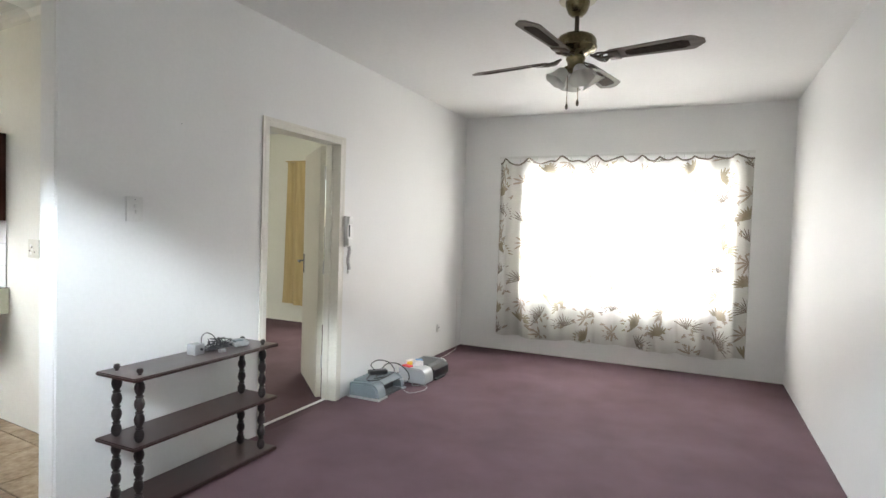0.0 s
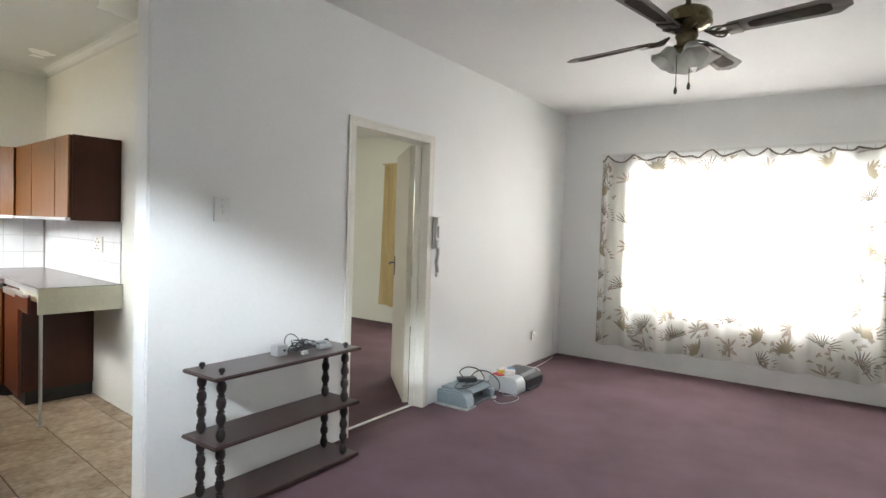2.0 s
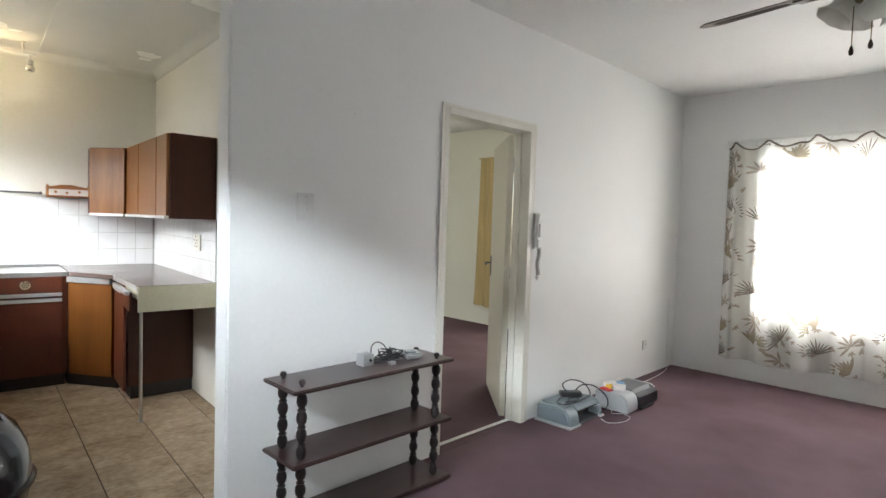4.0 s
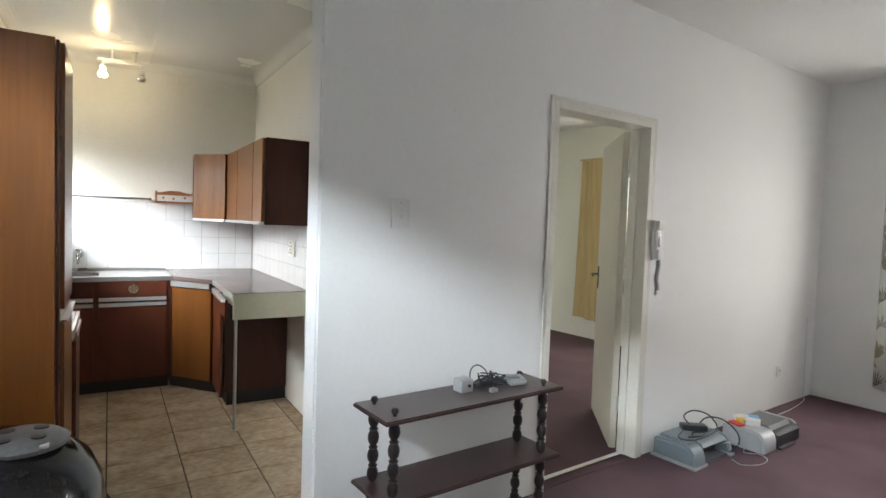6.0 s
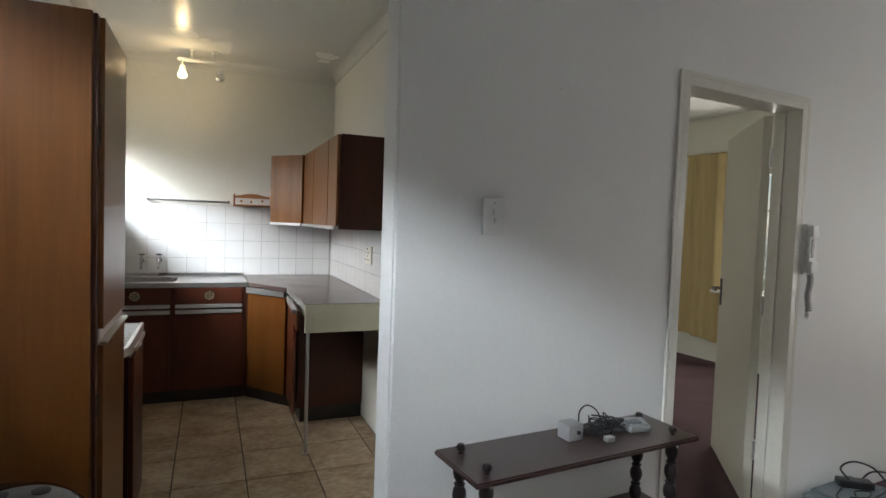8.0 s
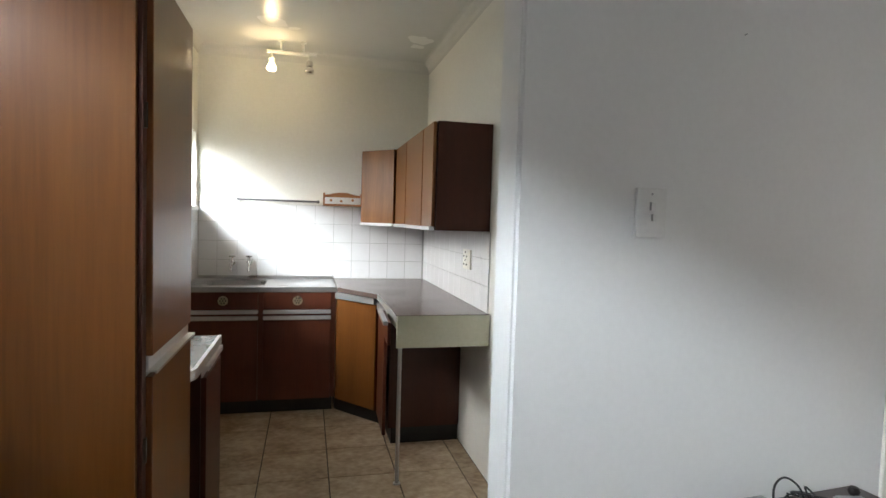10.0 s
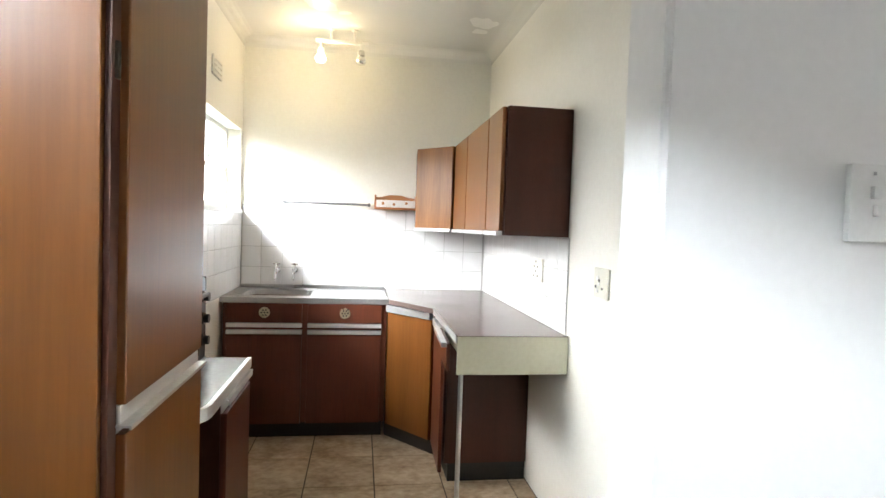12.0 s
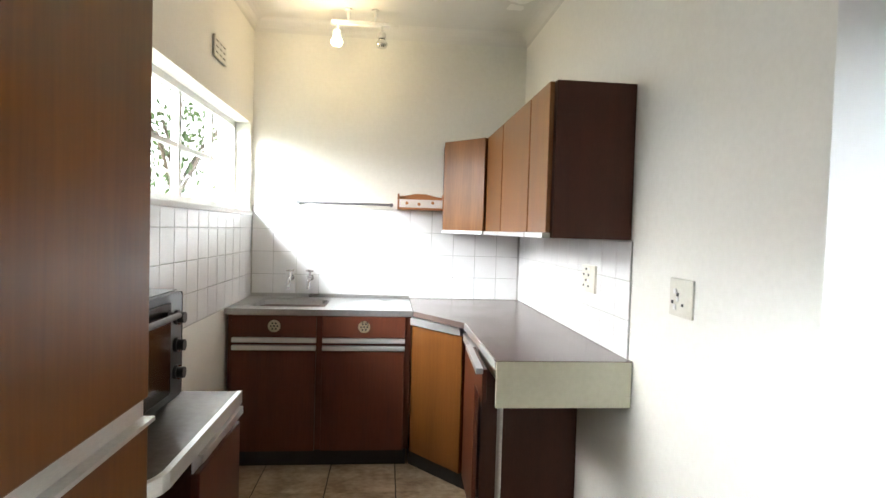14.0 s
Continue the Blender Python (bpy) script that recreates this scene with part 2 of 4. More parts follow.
def box(x0, y0, z0, x1, y1, z1, bev=0.0, bm=None, m=None):
    bm = bm or bmesh.new()
    got = bmesh.ops.create_cube(bm, size=1)["verts"]
    for v in got:
        v.co = Vector(((x0 + x1) / 2 + v.co.x * (x1 - x0), (y0 + y1) / 2 + v.co.y * (y1 - y0), (z0 + z1) / 2 + v.co.z * (z1 - z0)))
    if bev:
        edges = list({e for v in got for e in v.link_edges})
        res = bmesh.ops.bevel(bm, geom=edges, offset=bev, segments=2, affect="EDGES", profile=0.6)
        got = res["verts"]
    if m is not None:
        bmesh.ops.transform(bm, matrix=m, verts=list(got))
    return bm


def prism(points, z0, z1, bev=0.0, bm=None):
    bm = bm or bmesh.new()
    lo = [bm.verts.new((x, y, z0)) for x, y in points]
    hi = [bm.verts.new((x, y, z1)) for x, y in points]
    n = len(points)
    fs = [bm.faces.new(lo[::-1]), bm.faces.new(hi)]
    fs += [bm.faces.new((lo[i], lo[(i + 1) % n], hi[(i + 1) % n], hi[i])) for i in range(n)]
    bmesh.ops.recalc_face_normals(bm, faces=fs)
    if bev:
        bmesh.ops.bevel(bm, geom=list({e for f in fs for e in f.edges}), offset=bev, segments=2, affect="EDGES")
    return bm


def lathe(profile, c=(0, 0, 0), seg=24, bm=None, wave=None):
    """Turns (radius, height) pairs round an upright axis."""
    bm = bm or bmesh.new()
    rings = []
    for r, z in profile:
        ring = []
        for i in range(seg):
            a = 2 * math.pi * i / seg
            rr = r * (1 + (wave(a, z) if wave else 0))
            ring.append(bm.verts.new((c[0] + rr * math.cos(a), c[1] + rr * math.sin(a), c[2] + z)))
        rings.append(ring)
    for a, b in zip(rings, rings[1:]):
        for i in range(seg):
            bm.faces.new((a[i], a[(i + 1) % seg], b[(i + 1) % seg], b[i]))
    if profile[0][0] > 1e-4:
        bm.faces.new(rings[0][::-1])
    if profile[-1][0] > 1e-4:
        bm.faces.new(rings[-1])
    bmesh.ops.remove_doubles(bm, verts=bm.verts, dist=1e-5)
    bmesh.ops.recalc_face_normals(bm, faces=bm.faces)
    return bm


def tube(points, r, seg=8, bm=None):
    bm = bm or bmesh.new()
    pts = [Vector(p) for p in points]
    rings, side = [], None
    for i, p in enumerate(pts):
        d = (pts[min(i + 1, len(pts) - 1)] - pts[max(i - 1, 0)]).normalized()
        if side is None:
            side = d.orthogonal().normalized()
        side = (side - d * side.dot(d)).normalized()
        up = d.cross(side)
        rings.append([bm.verts.new(p + r * (math.cos(2 * math.pi * k / seg) * side + math.sin(2 * math.pi * k / seg) * up)) for k in range(seg)])
    for a, b in zip(rings, rings[1:]):
        for k in range(seg):
            bm.faces.new((a[k], a[(k + 1) % seg], b[(k + 1) % seg], b[k]))
    bm.faces.new(rings[0][::-1])
    bm.faces.new(rings[-1])
    bmesh.ops.recalc_face_normals(bm, faces=bm.faces)
    return bm


def smooth_path(points, n=8):
    """A Catmull-Rom line through the points."""
    p = [Vector(q) for q in points]
    p = [2 * p[0] - p[1]] + p + [2 * p[-1] - p[-2]]
    out = []
    for i in range(1, len(p) - 2):
        for k in range(n):
            t = k / n
            a, b, c, d = p[i - 1], p[i], p[i + 1], p[i + 2]
            out.append(0.5 * (2 * b + (c - a) * t + (2 * a - 5 * b + 4 * c - d) * t * t + (3 * b - a - 3 * c + d) * t ** 3))
    return out + [p[-2]]


# ---- the large structure ----
H = 2.70


def wall_with_opening(name, a0, a1, t0, t1, holes, mat, label, along_x, m=ID, top=H):
    """A wall of boxes round its openings; holes are (start, end, bottom, top) along its length."""
    bm, at = bmesh.new(), a0

    def add(p, q, z0, z1):
        if q - p > 1e-4 and z1 - z0 > 1e-4:
            box(p, t0, z0, q, t1, z1, bm=bm) if along_x else box(t0, p, z0, t1, q, z1, bm=bm)

    for h0, h1, b, t in sorted(holes):
        add(at, h0, 0, top)
        add(h0, h1, 0, b)
        add(h0, h1, t, top)
        at = h1
    add(at, a1, 0, top)
    bmesh.ops.remove_doubles(bm, verts=bm.verts, dist=1e-5)
    return single(name, bm, mat, label, "wall", m, "structure")


# ground outside
g = bmesh.new()
bmesh.ops.create_grid(g, x_segments=40, y_segments=40, size=400)
single("ground", g, M_GROUND, "pale dry garden ground outside the flat", "ground", pose(0, 0, -0.35), "structure")

single("floor_lounge", box(-0.42, -2.3, -0.12, 0.0, -1.45, 0.006, bm=box(0.0, -2.3, -0.12, 3.35, 4.5, 0.006)), M_CARPET, "worn plum-coloured carpet on the lounge floor", "floor", LOUNGE, "structure")
single("floor_bedroom", prism([(-0.005, 0.50), (-0.005, 4.65), (-4.3, 4.65), (-4.3, 0.84)], -0.12, 0.004), M_CARPET, "plum-coloured carpet in the room behind the door", "floor", LOUNGE, "structure")
wd_bm = bmesh.new()


def bend(y):
    """How far the wall's face lies back towards its free end, with the slope there in degrees."""
    f = max(0.0, 1 - (y + 0.103) / 1.218)
    return -0.093 * f * f, -math.degrees(math.atan(0.1527 * f))


bend_y = [-0.103 + 1.218 * k / 14 for k in range(15)]
prism([(bend(y)[0], y) for y in bend_y] + [(bend(y)[0] - 0.12, y) for y in reversed(bend_y)], 0, H, bm=wd_bm)
# softly worn plaster arris at the wall's free end
ends = [e for e in wd_bm.edges if abs(e.verts[0].co.z - e.verts[1].co.z) > 1 and e.verts[0].co.y < -0.1]
bmesh.ops.bevel(wd_bm, geom=ends, offset=0.009, segments=3, affect="EDGES")
box(-0.12, 1.985, 0, 0.0, 4.5, H, bm=wd_bm)
box(-0.12, 1.115, 2.055, 0.0, 1.985, H, bm=wd_bm)
wall_door = single("wall_door", wd_bm, M_WALL, "white plastered lounge wall with a doorway", "wall", LOUNGE, "structure", True)
wall_with_opening("wall_window", -0.12, 3.47, 4.5, 4.72, [(0.79, 2.74, 0.68, 2.00)], M_WALL, "white plastered wall round the curtained window", True, LOUNGE)
wall_with_opening("wall_right", -2.3, 4.5, 3.35, 3.47, [], M_WALL, "plain white plastered lounge wall", False, LOUNGE)
wall_with_opening("wall_rear", -0.42, 3.47, -2.42, -2.3, [(0.2, 3.0, 2.27, 2.45)], M_WALL, "white plastered wall with a high narrow window slot", True, LOUNGE)
wall_with_opening("wall_left", -2.3, -1.42, -0.42, -0.30, [], M_WALL, "plain white plastered lounge wall", False, LOUNGE)
wall_with_opening("wall_kitchen_left", -4.92, -1.56, 0.945, 1.08, [(-4.74, -2.80, 1.46, 2.02)], M_KWALL, "cream plastered kitchen wall with a high window", True)
wall_with_opening("wall_kitchen_back", 0.86, 3.0, -4.92, -4.80, [], M_KWALL, "cream plastered wall behind the sink", False)
wall_with_opening("wall_kitchen_right", -4.92, -1.56, 2.88, 3.0, [], M_KWALL, "cream plastered kitchen wall above the worktop", True)
wall_with_opening("wall_bedroom_far", -4.42, -0.12, 4.65, 4.72, [(-2.35, -0.95, 0.8, 2.05)], M_BED, "cream plastered bedroom wall with a window", True, LOUNGE)
wall_with_opening("wall_bedroom_left", 0.82, 4.65, -4.42, -4.3, [], M_BED, "cream plastered bedroom wall", False, LOUNGE)

cl = box(-0.12, -2.42, H, 3.47, 4.72, H + 0.1)
box(-0.42, -2.42, H, -0.12, -1.38, H + 0.1, bm=cl)
single("ceiling_lounge", cl, M_CEIL, "flat white plasterboard ceiling", "ceiling", LOUNGE, "structure")
ck = box(-4.92, 0.86, H - 0.006, -1.20, 3.0, H + 0.09)
# cover strip over the board joint
box(-4.80, 1.975, H - 0.011, -1.25, 2.005, H - 0.005, bm=ck)
# coved cornice
for k in range(5):
    a, b = radians(18 * k), radians(18 * (k + 1))
    s0, s1 = 0.075 * (1 - math.sin(a)), 0.075 * (1 - math.sin(b))
    z0, z1 = H - 0.006 - 0.075 * (1 - math.cos(a)), H - 0.006 - 0.075 * (1 - math.cos(b))
    for quad in (((-4.80 + s0, 1.08, z0), (-4.80 + s0, 2.88, z0), (-4.80 + s1, 2.88, z1), (-4.80 + s1, 1.08, z1)),
                 ((-4.80, 2.88 - s0, z0), (-1.60, 2.88 - s0, z0), (-1.60, 2.88 - s1, z1), (-4.80, 2.88 - s1, z1)),
                 ((-4.80, 1.08 + s0, z0), (-1.57, 1.08 + s0, z0), (-1.57, 1.08 + s1, z1), (-4.80, 1.08 + s1, z1))):
        ck.faces.new([ck.verts.new(v) for v in quad])
single("ceiling_kitchen", ck, M_KCEIL, "pale kitchen ceiling with a coved cornice and cover strip", "ceiling", ID, "structure")
single("ceiling_bedroom", prism([(-0.12, 0.52), (-0.12, 4.72), (-4.42, 4.72), (-4.42, 0.86)], H - 0.02, H + 0.08), M_CEIL, "white bedroom ceiling", "ceiling", LOUNGE, "structure")
single("floor_kitchen_screed", box(-4.92, 0.86, -0.12, -1.10, 3.0, -0.006), M_GROUT, "dark grout between the kitchen floor tiles", "floor", ID, "structure")


def steel_window(name, m, width, height, mullions, transoms, label, bars=0):
    """A painted steel window in its opening, seen from the room: x across, z up, y out."""
    w = thing(name, (0, 0, 0), label, "window", m, kind="structure")
    fr = bmesh.new()
    for x in (0, width - 0.035):
        box(x, -0.02, 0, x + 0.035, 0.02, height, 0.003, fr)
    for z in (0, height - 0.035):
        box(0.035, -0.02, z, width - 0.035, 0.02, z + 0.035, 0.003, fr)
    part("window_frame", fr, M_WPAINT, w)
    xs = [0.035] + [v for x in mullions for v in (x - 0.017, x + 0.017)] + [width - 0.035]
    for x in mullions:
        part("mullion", box(x - 0.017, -0.018, 0.035, x + 0.017, 0.018, height - 0.035, 0.003), M_WPAINT, w)
    for i in range(0, len(xs), 2):
        for z in transoms:
            part("transom", box(xs[i], -0.013, z - 0.012, xs[i + 1], 0.013, z + 0.012, 0.002), M_WPAINT, w)
        zs = [0.035] + list(transoms) + [height - 0.035]
        for z0, z1 in zip(zs, zs[1:]):
            p = part("pane", box(xs[i], -0.002, z0, xs[i + 1], 0.002, z1), M_GLASS, w)
            p.visible_shadow = False
    for k in range(bars):
        z = height * (k + 0.5) / bars
        wig = [(0.02 + (width - 0.04) * i / 60, 0.035, z + 0.012 * math.sin(i * 1.3)) for i in range(61)]
        part("burglar_bar", tube(wig, 0.004, 6), M_WPAINT, w)
    part("window_sill", box(-0.02, -0.13, -0.03, width + 0.02, -0.005, -0.002, 0.004), M_WPAINT, w)
    return w


steel_window("window_1", LOUNGE @ pose(0.79, 4.63, 0.68), 1.95, 1.32, (0.49, 0.98, 1.46), (0.88,), "white steel window behind the curtain")
steel_window("window_2", pose(-4.74, 0.970, 1.46) @ pose(1.94, 0, 0, 0, 0, 180), 1.94, 0.56, (0.50, 0.99, 1.47), (0.27,), "white steel kitchen window with burglar bars", 2)
steel_window("window_3", LOUNGE @ pose(-2.35, 4.69, 0.8), 1.4, 1.25, (0.7,), (0.85,), "white steel bedroom window")

# door frame, leaf and threshold
df = thing("door_1", (0, 1.55, 0), "cream-painted door standing open into the bedroom, in a pressed steel frame", "door", LOUNGE, kind="structure")
for n, (u0, u1) in (("jamb", (1.115, 1.155)), ("jamb", (1.945, 1.985))):
    fb = box(-0.125, u0, 0, 0.012, u1, 2.055, 0.004)
    part("door_jamb", fb, M_FRAME, df)
part("door_head", box(-0.125, 1.155, 2.015, 0.012, 1.945, 2.055, 0.004), M_FRAME, df)
for u0, u1, side in ((1.095, 1.115, 0), (1.985, 2.01, 0)):
    part("architrave", box(0.001, u0, 0, 0.012, u1, 2.075, 0.003), M_FRAME, df)
part("architrave", box(0.001, 1.115, 2.055, 0.012, 1.985, 2.075, 0.003), M_FRAME, df)
part("door_stop", box(-0.085, 1.935, 0, -0.065, 1.945, 2.015), M_FRAME, df)
part("threshold_strip", box(-0.105, 1.155, 0.006, -0.075, 1.945, 0.011, 0.002), M_ALU, df, "worn aluminium carpet strip")
HING = pose(-0.150, 1.942, 0, 0, 0, -43)
lf = part("door_leaf", box(-0.81, -0.022, 0.012, -0.012, 0.02, 2.012, 0.003, m=HING), M_LEAF, df, "cream-painted flush door leaf")
for sgn in (-1, 1):
    y = 0.03 if sgn > 0 else -0.03
    hb = box(-0.765, min(0, y), 0.95, -0.735, max(0, y) * 1.0 + 0.001, 1.12, 0.003, m=HING)
    part("lock_plate", hb, M_RAIL, lf, "worn metal lock plate")
    part("door_handle", tube([HING @ Vector(p) for p in ((-0.75, y, 1.06), (-0.75, y * 2.2, 1.06), (-0.73, y * 2.6, 1.06), (-0.64, y * 2.6, 1.055))], 0.008, 8), M_RAIL, lf, "metal lever handle", True)
for z in (0.25, 1.0, 1.75):
    part("hinge", tube([(-0.135, 1.952, z), (-0.135, 1.952, z + 0.1)], 0.008, 8), M_STEEL, df)

# ---- lounge: curtain ----


def curtain_place(w, z):
    """The hanging cloth: folds that deepen and wander a little."""
    s = 0.5 + 0.5 * math.sin(2.3 * w + 0.7)
    return 4.405 + (0.026 + 0.022 * s) * math.sin(26 * w + 2.2 * math.sin(3.1 * w) + 0.35 * math.sin(2.5 * z)) + 0.006 * math.sin(61 * w + 1.7 * z)


def curtain_top(w):
    return 2.205 - 0.055 * abs(math.sin(13.5 * w + 2.3 * math.sin(2.7 * w))) - 0.012 * math.sin(31 * w + 2 * math.sin(5 * w)) - 0.008 * math.sin(3.3 * w)


def curtain_bottom(w):
    return 0.205 + 0.012 * math.sin(4.1 * w + 1) + 0.008 * math.sin(11 * w)


ct = thing("curtain", (1.73, 4.42, 0.2), "sheer cream curtain with grey and ochre palm print, drawn across", "curtain", LOUNGE)
cb = bmesh.new()
NW, NZ = 300, 22
grid = []
for j in range(NZ + 1):
    row = []
    for i in range(NW + 1):
        w = 0.46 + 2.55 * i / NW
        z = curtain_bottom(w) + (curtain_top(w) - curtain_bottom(w)) * j / NZ
        row.append(cb.verts.new((w, curtain_place(w, z), z)))
    grid.append(row)
for j in range(NZ):
    for i in range(NW):
        cb.faces.new((grid[j][i], grid[j][i + 1], grid[j + 1][i + 1], grid[j + 1][i]))
cloth = part("cloth", cb, M_CURT, ct, smooth=True)
rng = random.Random(4)


def palm_print(bm, w, z, size, turn, rays, width, wide):
    """A fan of leaflets lying on the cloth."""
    hx = max(0.465, min(3.005, w))
    hz = max(curtain_bottom(hx) + 0.005, min(curtain_top(hx) - 0.005, z))
    heart = bm.verts.new((hx, curtain_place(hx, hz) - 0.003, hz))
    for k in range(rays):
        a = turn + (k / (rays - 1) - 0.5) * wide
        ln = size * (0.8 + 0.3 * rng.random())
        d, n = Vector((math.cos(a), math.sin(a))), Vector((-math.sin(a), math.cos(a)))
        line = []
        for s, h in ((0.06, 0.25), (0.4, 1.0), (0.75, 0.8), (1.0, 0.06)):
            c = Vector((w, z)) + d * ln * s - Vector((0, 0.12 * ln * s * s))
            line.append([c + n * width * h * ln, c - n * width * h * ln])
        line = [[(max(0.465, min(3.005, p.x)), p.y) for p in q] for q in line]
        vs = [[bm.verts.new((x, curtain_place(x, y) - 0.003, y)) for x, y in q] for q in line if all(curtain_bottom(x) + 0.005 < y < curtain_top(x) - 0.005 for x, y in q)]
        if vs:
            bm.faces.new((heart, vs[0][0], vs[0][1]))
        for a1, b1 in zip(vs, vs[1:]):
            bm.faces.new((a1[0], a1[1], b1[1], b1[0]))
    if not heart.link_faces:
        bm.verts.remove(heart)


flecks = bmesh.new()
for col in range(11):
    for rowk in range(9):
        w = 0.50 + 0.25 * col + rng.uniform(-0.02, 0.02)
        z = 0.24 + 0.225 * rowk + (0.12 if col % 2 else 0) + rng.uniform(-0.02, 0.02)
        up = rng.choice((0.5, 1.2, 1.9, 2.6)) if col not in (0, 10) else rng.choice((1.0, 2.1))
        kind = (col + rowk) % 3
        pb = bmesh.new()
        if kind == 0:
            palm_print(pb, w, z, 0.16, up, 13, 0.034, 2.7)
            part("grey_palm_print", pb, M_PRINT, cloth)
        elif kind == 1:
            palm_print(pb, w, z, 0.16, up, 10, 0.075, 2.2)
            part("ochre_palm_print", pb, M_PRINTY, cloth)
        else:
            palm_print(pb, w, z, 0.12, up + 1.0, 7, 0.09, 3.6)
            part("faded_leaf_print", pb, M_PRINTS, cloth)
        for _ in range(4 if rowk < 2 or col in (0, 10) else 0):
            palm_print(flecks, w + rng.uniform(-0.12, 0.12), z + rng.uniform(-0.1, 0.1), 0.035, rng.uniform(0, 6), 4, 0.2, 2.5)
tagged(part("print_fleck", flecks, M_PRINTS, cloth), kind="stuff")
hem = [(0.46 + 2.55 * i / 160, 4.40, curtain_top(0.46 + 2.55 * i / 160)) for i in range(161)]
# top hem; the dark print colour stands in for its shade
part("hem", tube([(w, curtain_place(w, z) - 0.002, z) for w, _, z in hem], 0.0085, 6), M_PRINT, ct, "top hem with its shade in a dark colour")
rail = thing("curtain_rail", (1.73, 4.47, 2.2), "thin white curtain rail above the window", "curtain rail", LOUNGE)
part("track", box(0.44, 4.455, 2.212, 3.02, 4.475, 2.236, 0.003), M_WPAINT, rail)
for w in (0.5, 1.73, 2.96):
    part("bracket", box(w - 0.012, 4.475, 2.205, w + 0.012, 4.499, 2.24, 0.002), M_WPAINT, rail)
for k in range(14):
    w = 0.5 + 2.46 * k / 13
    part("hook", tube([(w, 4.465, 2.213), (w, 4.452, 2.19), (w, curtain_place(w, 2.17), 2.165)], 0.0025, 5), M_CHROME, rail)

# ---- lounge: ceiling fan ----
FX, FY, BZ = 1.882, 1.525, 2.357
fan = thing("ceiling_fan", (FX, FY, H), "antique brass ceiling fan with four cane-inset blades, tulip lights", "ceiling fan", LOUNGE)
C = (FX, FY, 0)
part("ceiling_rose", lathe([(0.0, 2.699), (0.098, 2.699), (0.104, 2.692), (0.098, 2.684), (0.0, 2.683)], C, 32), M_CREAM, fan, "cream ceiling rose", True)
part("canopy", lathe([(0.068, 2.683), (0.066, 2.66), (0.052, 2.625), (0.030, 2.605), (0.0, 2.603)], C, 28), M_BRASS, fan, "", True)
part("rod", lathe([(0.013, 2.61), (0.013, 2.475)], C, 12), M_BRONZE, fan, "", True)
part("motor", lathe([(0.02, 2.552), (0.07, 2.549), (0.098, 2.535), (0.112, 2.515), (0.112, 2.482), (0.116, 2.480), (0.116, 2.470), (0.104, 2.458), (0.07, 2.440), (0.05, 2.432), (0.0, 2.430)], (FX, FY, -0.046), 36), M_BRASS, fan, "", True)
part("switch_housing", lathe([(0.05, 2.446), (0.055, 2.43), (0.046, 2.41), (0.044, 2.38), (0.052, 2.368), (0.03, 2.352), (0.0, 2.35)], (FX, FY, -0.062), 28), M_BRASS, fan, "", True)
for k in range(4):
    a = radians(-10 + 90 * k)
    mb = pose(FX, FY, BZ, 0, 0, math.degrees(a)) @ pose(0, 0, 0, -11, 0, 0)
    arm = bmesh.new()
    tube([mb @ Vector(p) for p in smooth_path([(0.085, 0, 0.022), (0.13, 0.012, 0.0), (0.17, 0.03, 0.006), (0.215, 0.035, 0.006)], 4)], 0.007, 6, arm)
    tube([mb @ Vector(p) for p in smooth_path([(0.085, 0, 0.022), (0.13, -0.012, 0.0), (0.17, -0.03, 0.006), (0.215, -0.035, 0.006)], 4)], 0.007, 6, arm)
    tube([mb @ Vector(p) for p in smooth_path([(0.10, 0, 0.018), (0.16, 0.0, -0.004), (0.24, 0, 0.006)], 4)], 0.008, 6, arm)
    box(0.19, -0.045, -0.004, 0.25, 0.045, 0.004, 0.003, arm, mb)
    for side_y in (-1, 1):
        tube([mb @ Vector(p) for p in smooth_path([(0.10, 0.010 * side_y, 0.016), (0.125, 0.036 * side_y, 0.004), (0.155, 0.050 * side_y, 0.0), (0.175, 0.036 * side_y, 0.002), (0.160, 0.022 * side_y, 0.0)], 4)], 0.0055, 6, arm)
    part("blade_arm", arm, M_BRONZE, fan, "", True)
    out = [(0.185, -0.030), (0.20, -0.050), (0.60, -0.068), (0.62, -0.066), (0.672, -0.020), (0.672, 0.020), (0.62, 0.066), (0.60, 0.068), (0.20, 0.050), (0.185, 0.030)]
    pb = prism(out, 0.005, 0.012, 0.002)
    bmesh.ops.transform(pb, matrix=mb, verts=pb.verts)
    bl = part("blade", pb, M_BLADE, fan)
    inn = [(0.28, -0.018), (0.305, -0.030), (0.57, -0.040), (0.60, -0.024), (0.60, 0.024), (0.57, 0.040), (0.305, 0.030), (0.28, 0.018)]
    pi = prism(inn, 0.0035, 0.0135)
    bmesh.ops.transform(pi, matrix=mb, verts=pi.verts)
    part("cane_inset", pi, M_CANE, bl, "brown woven cane inset")
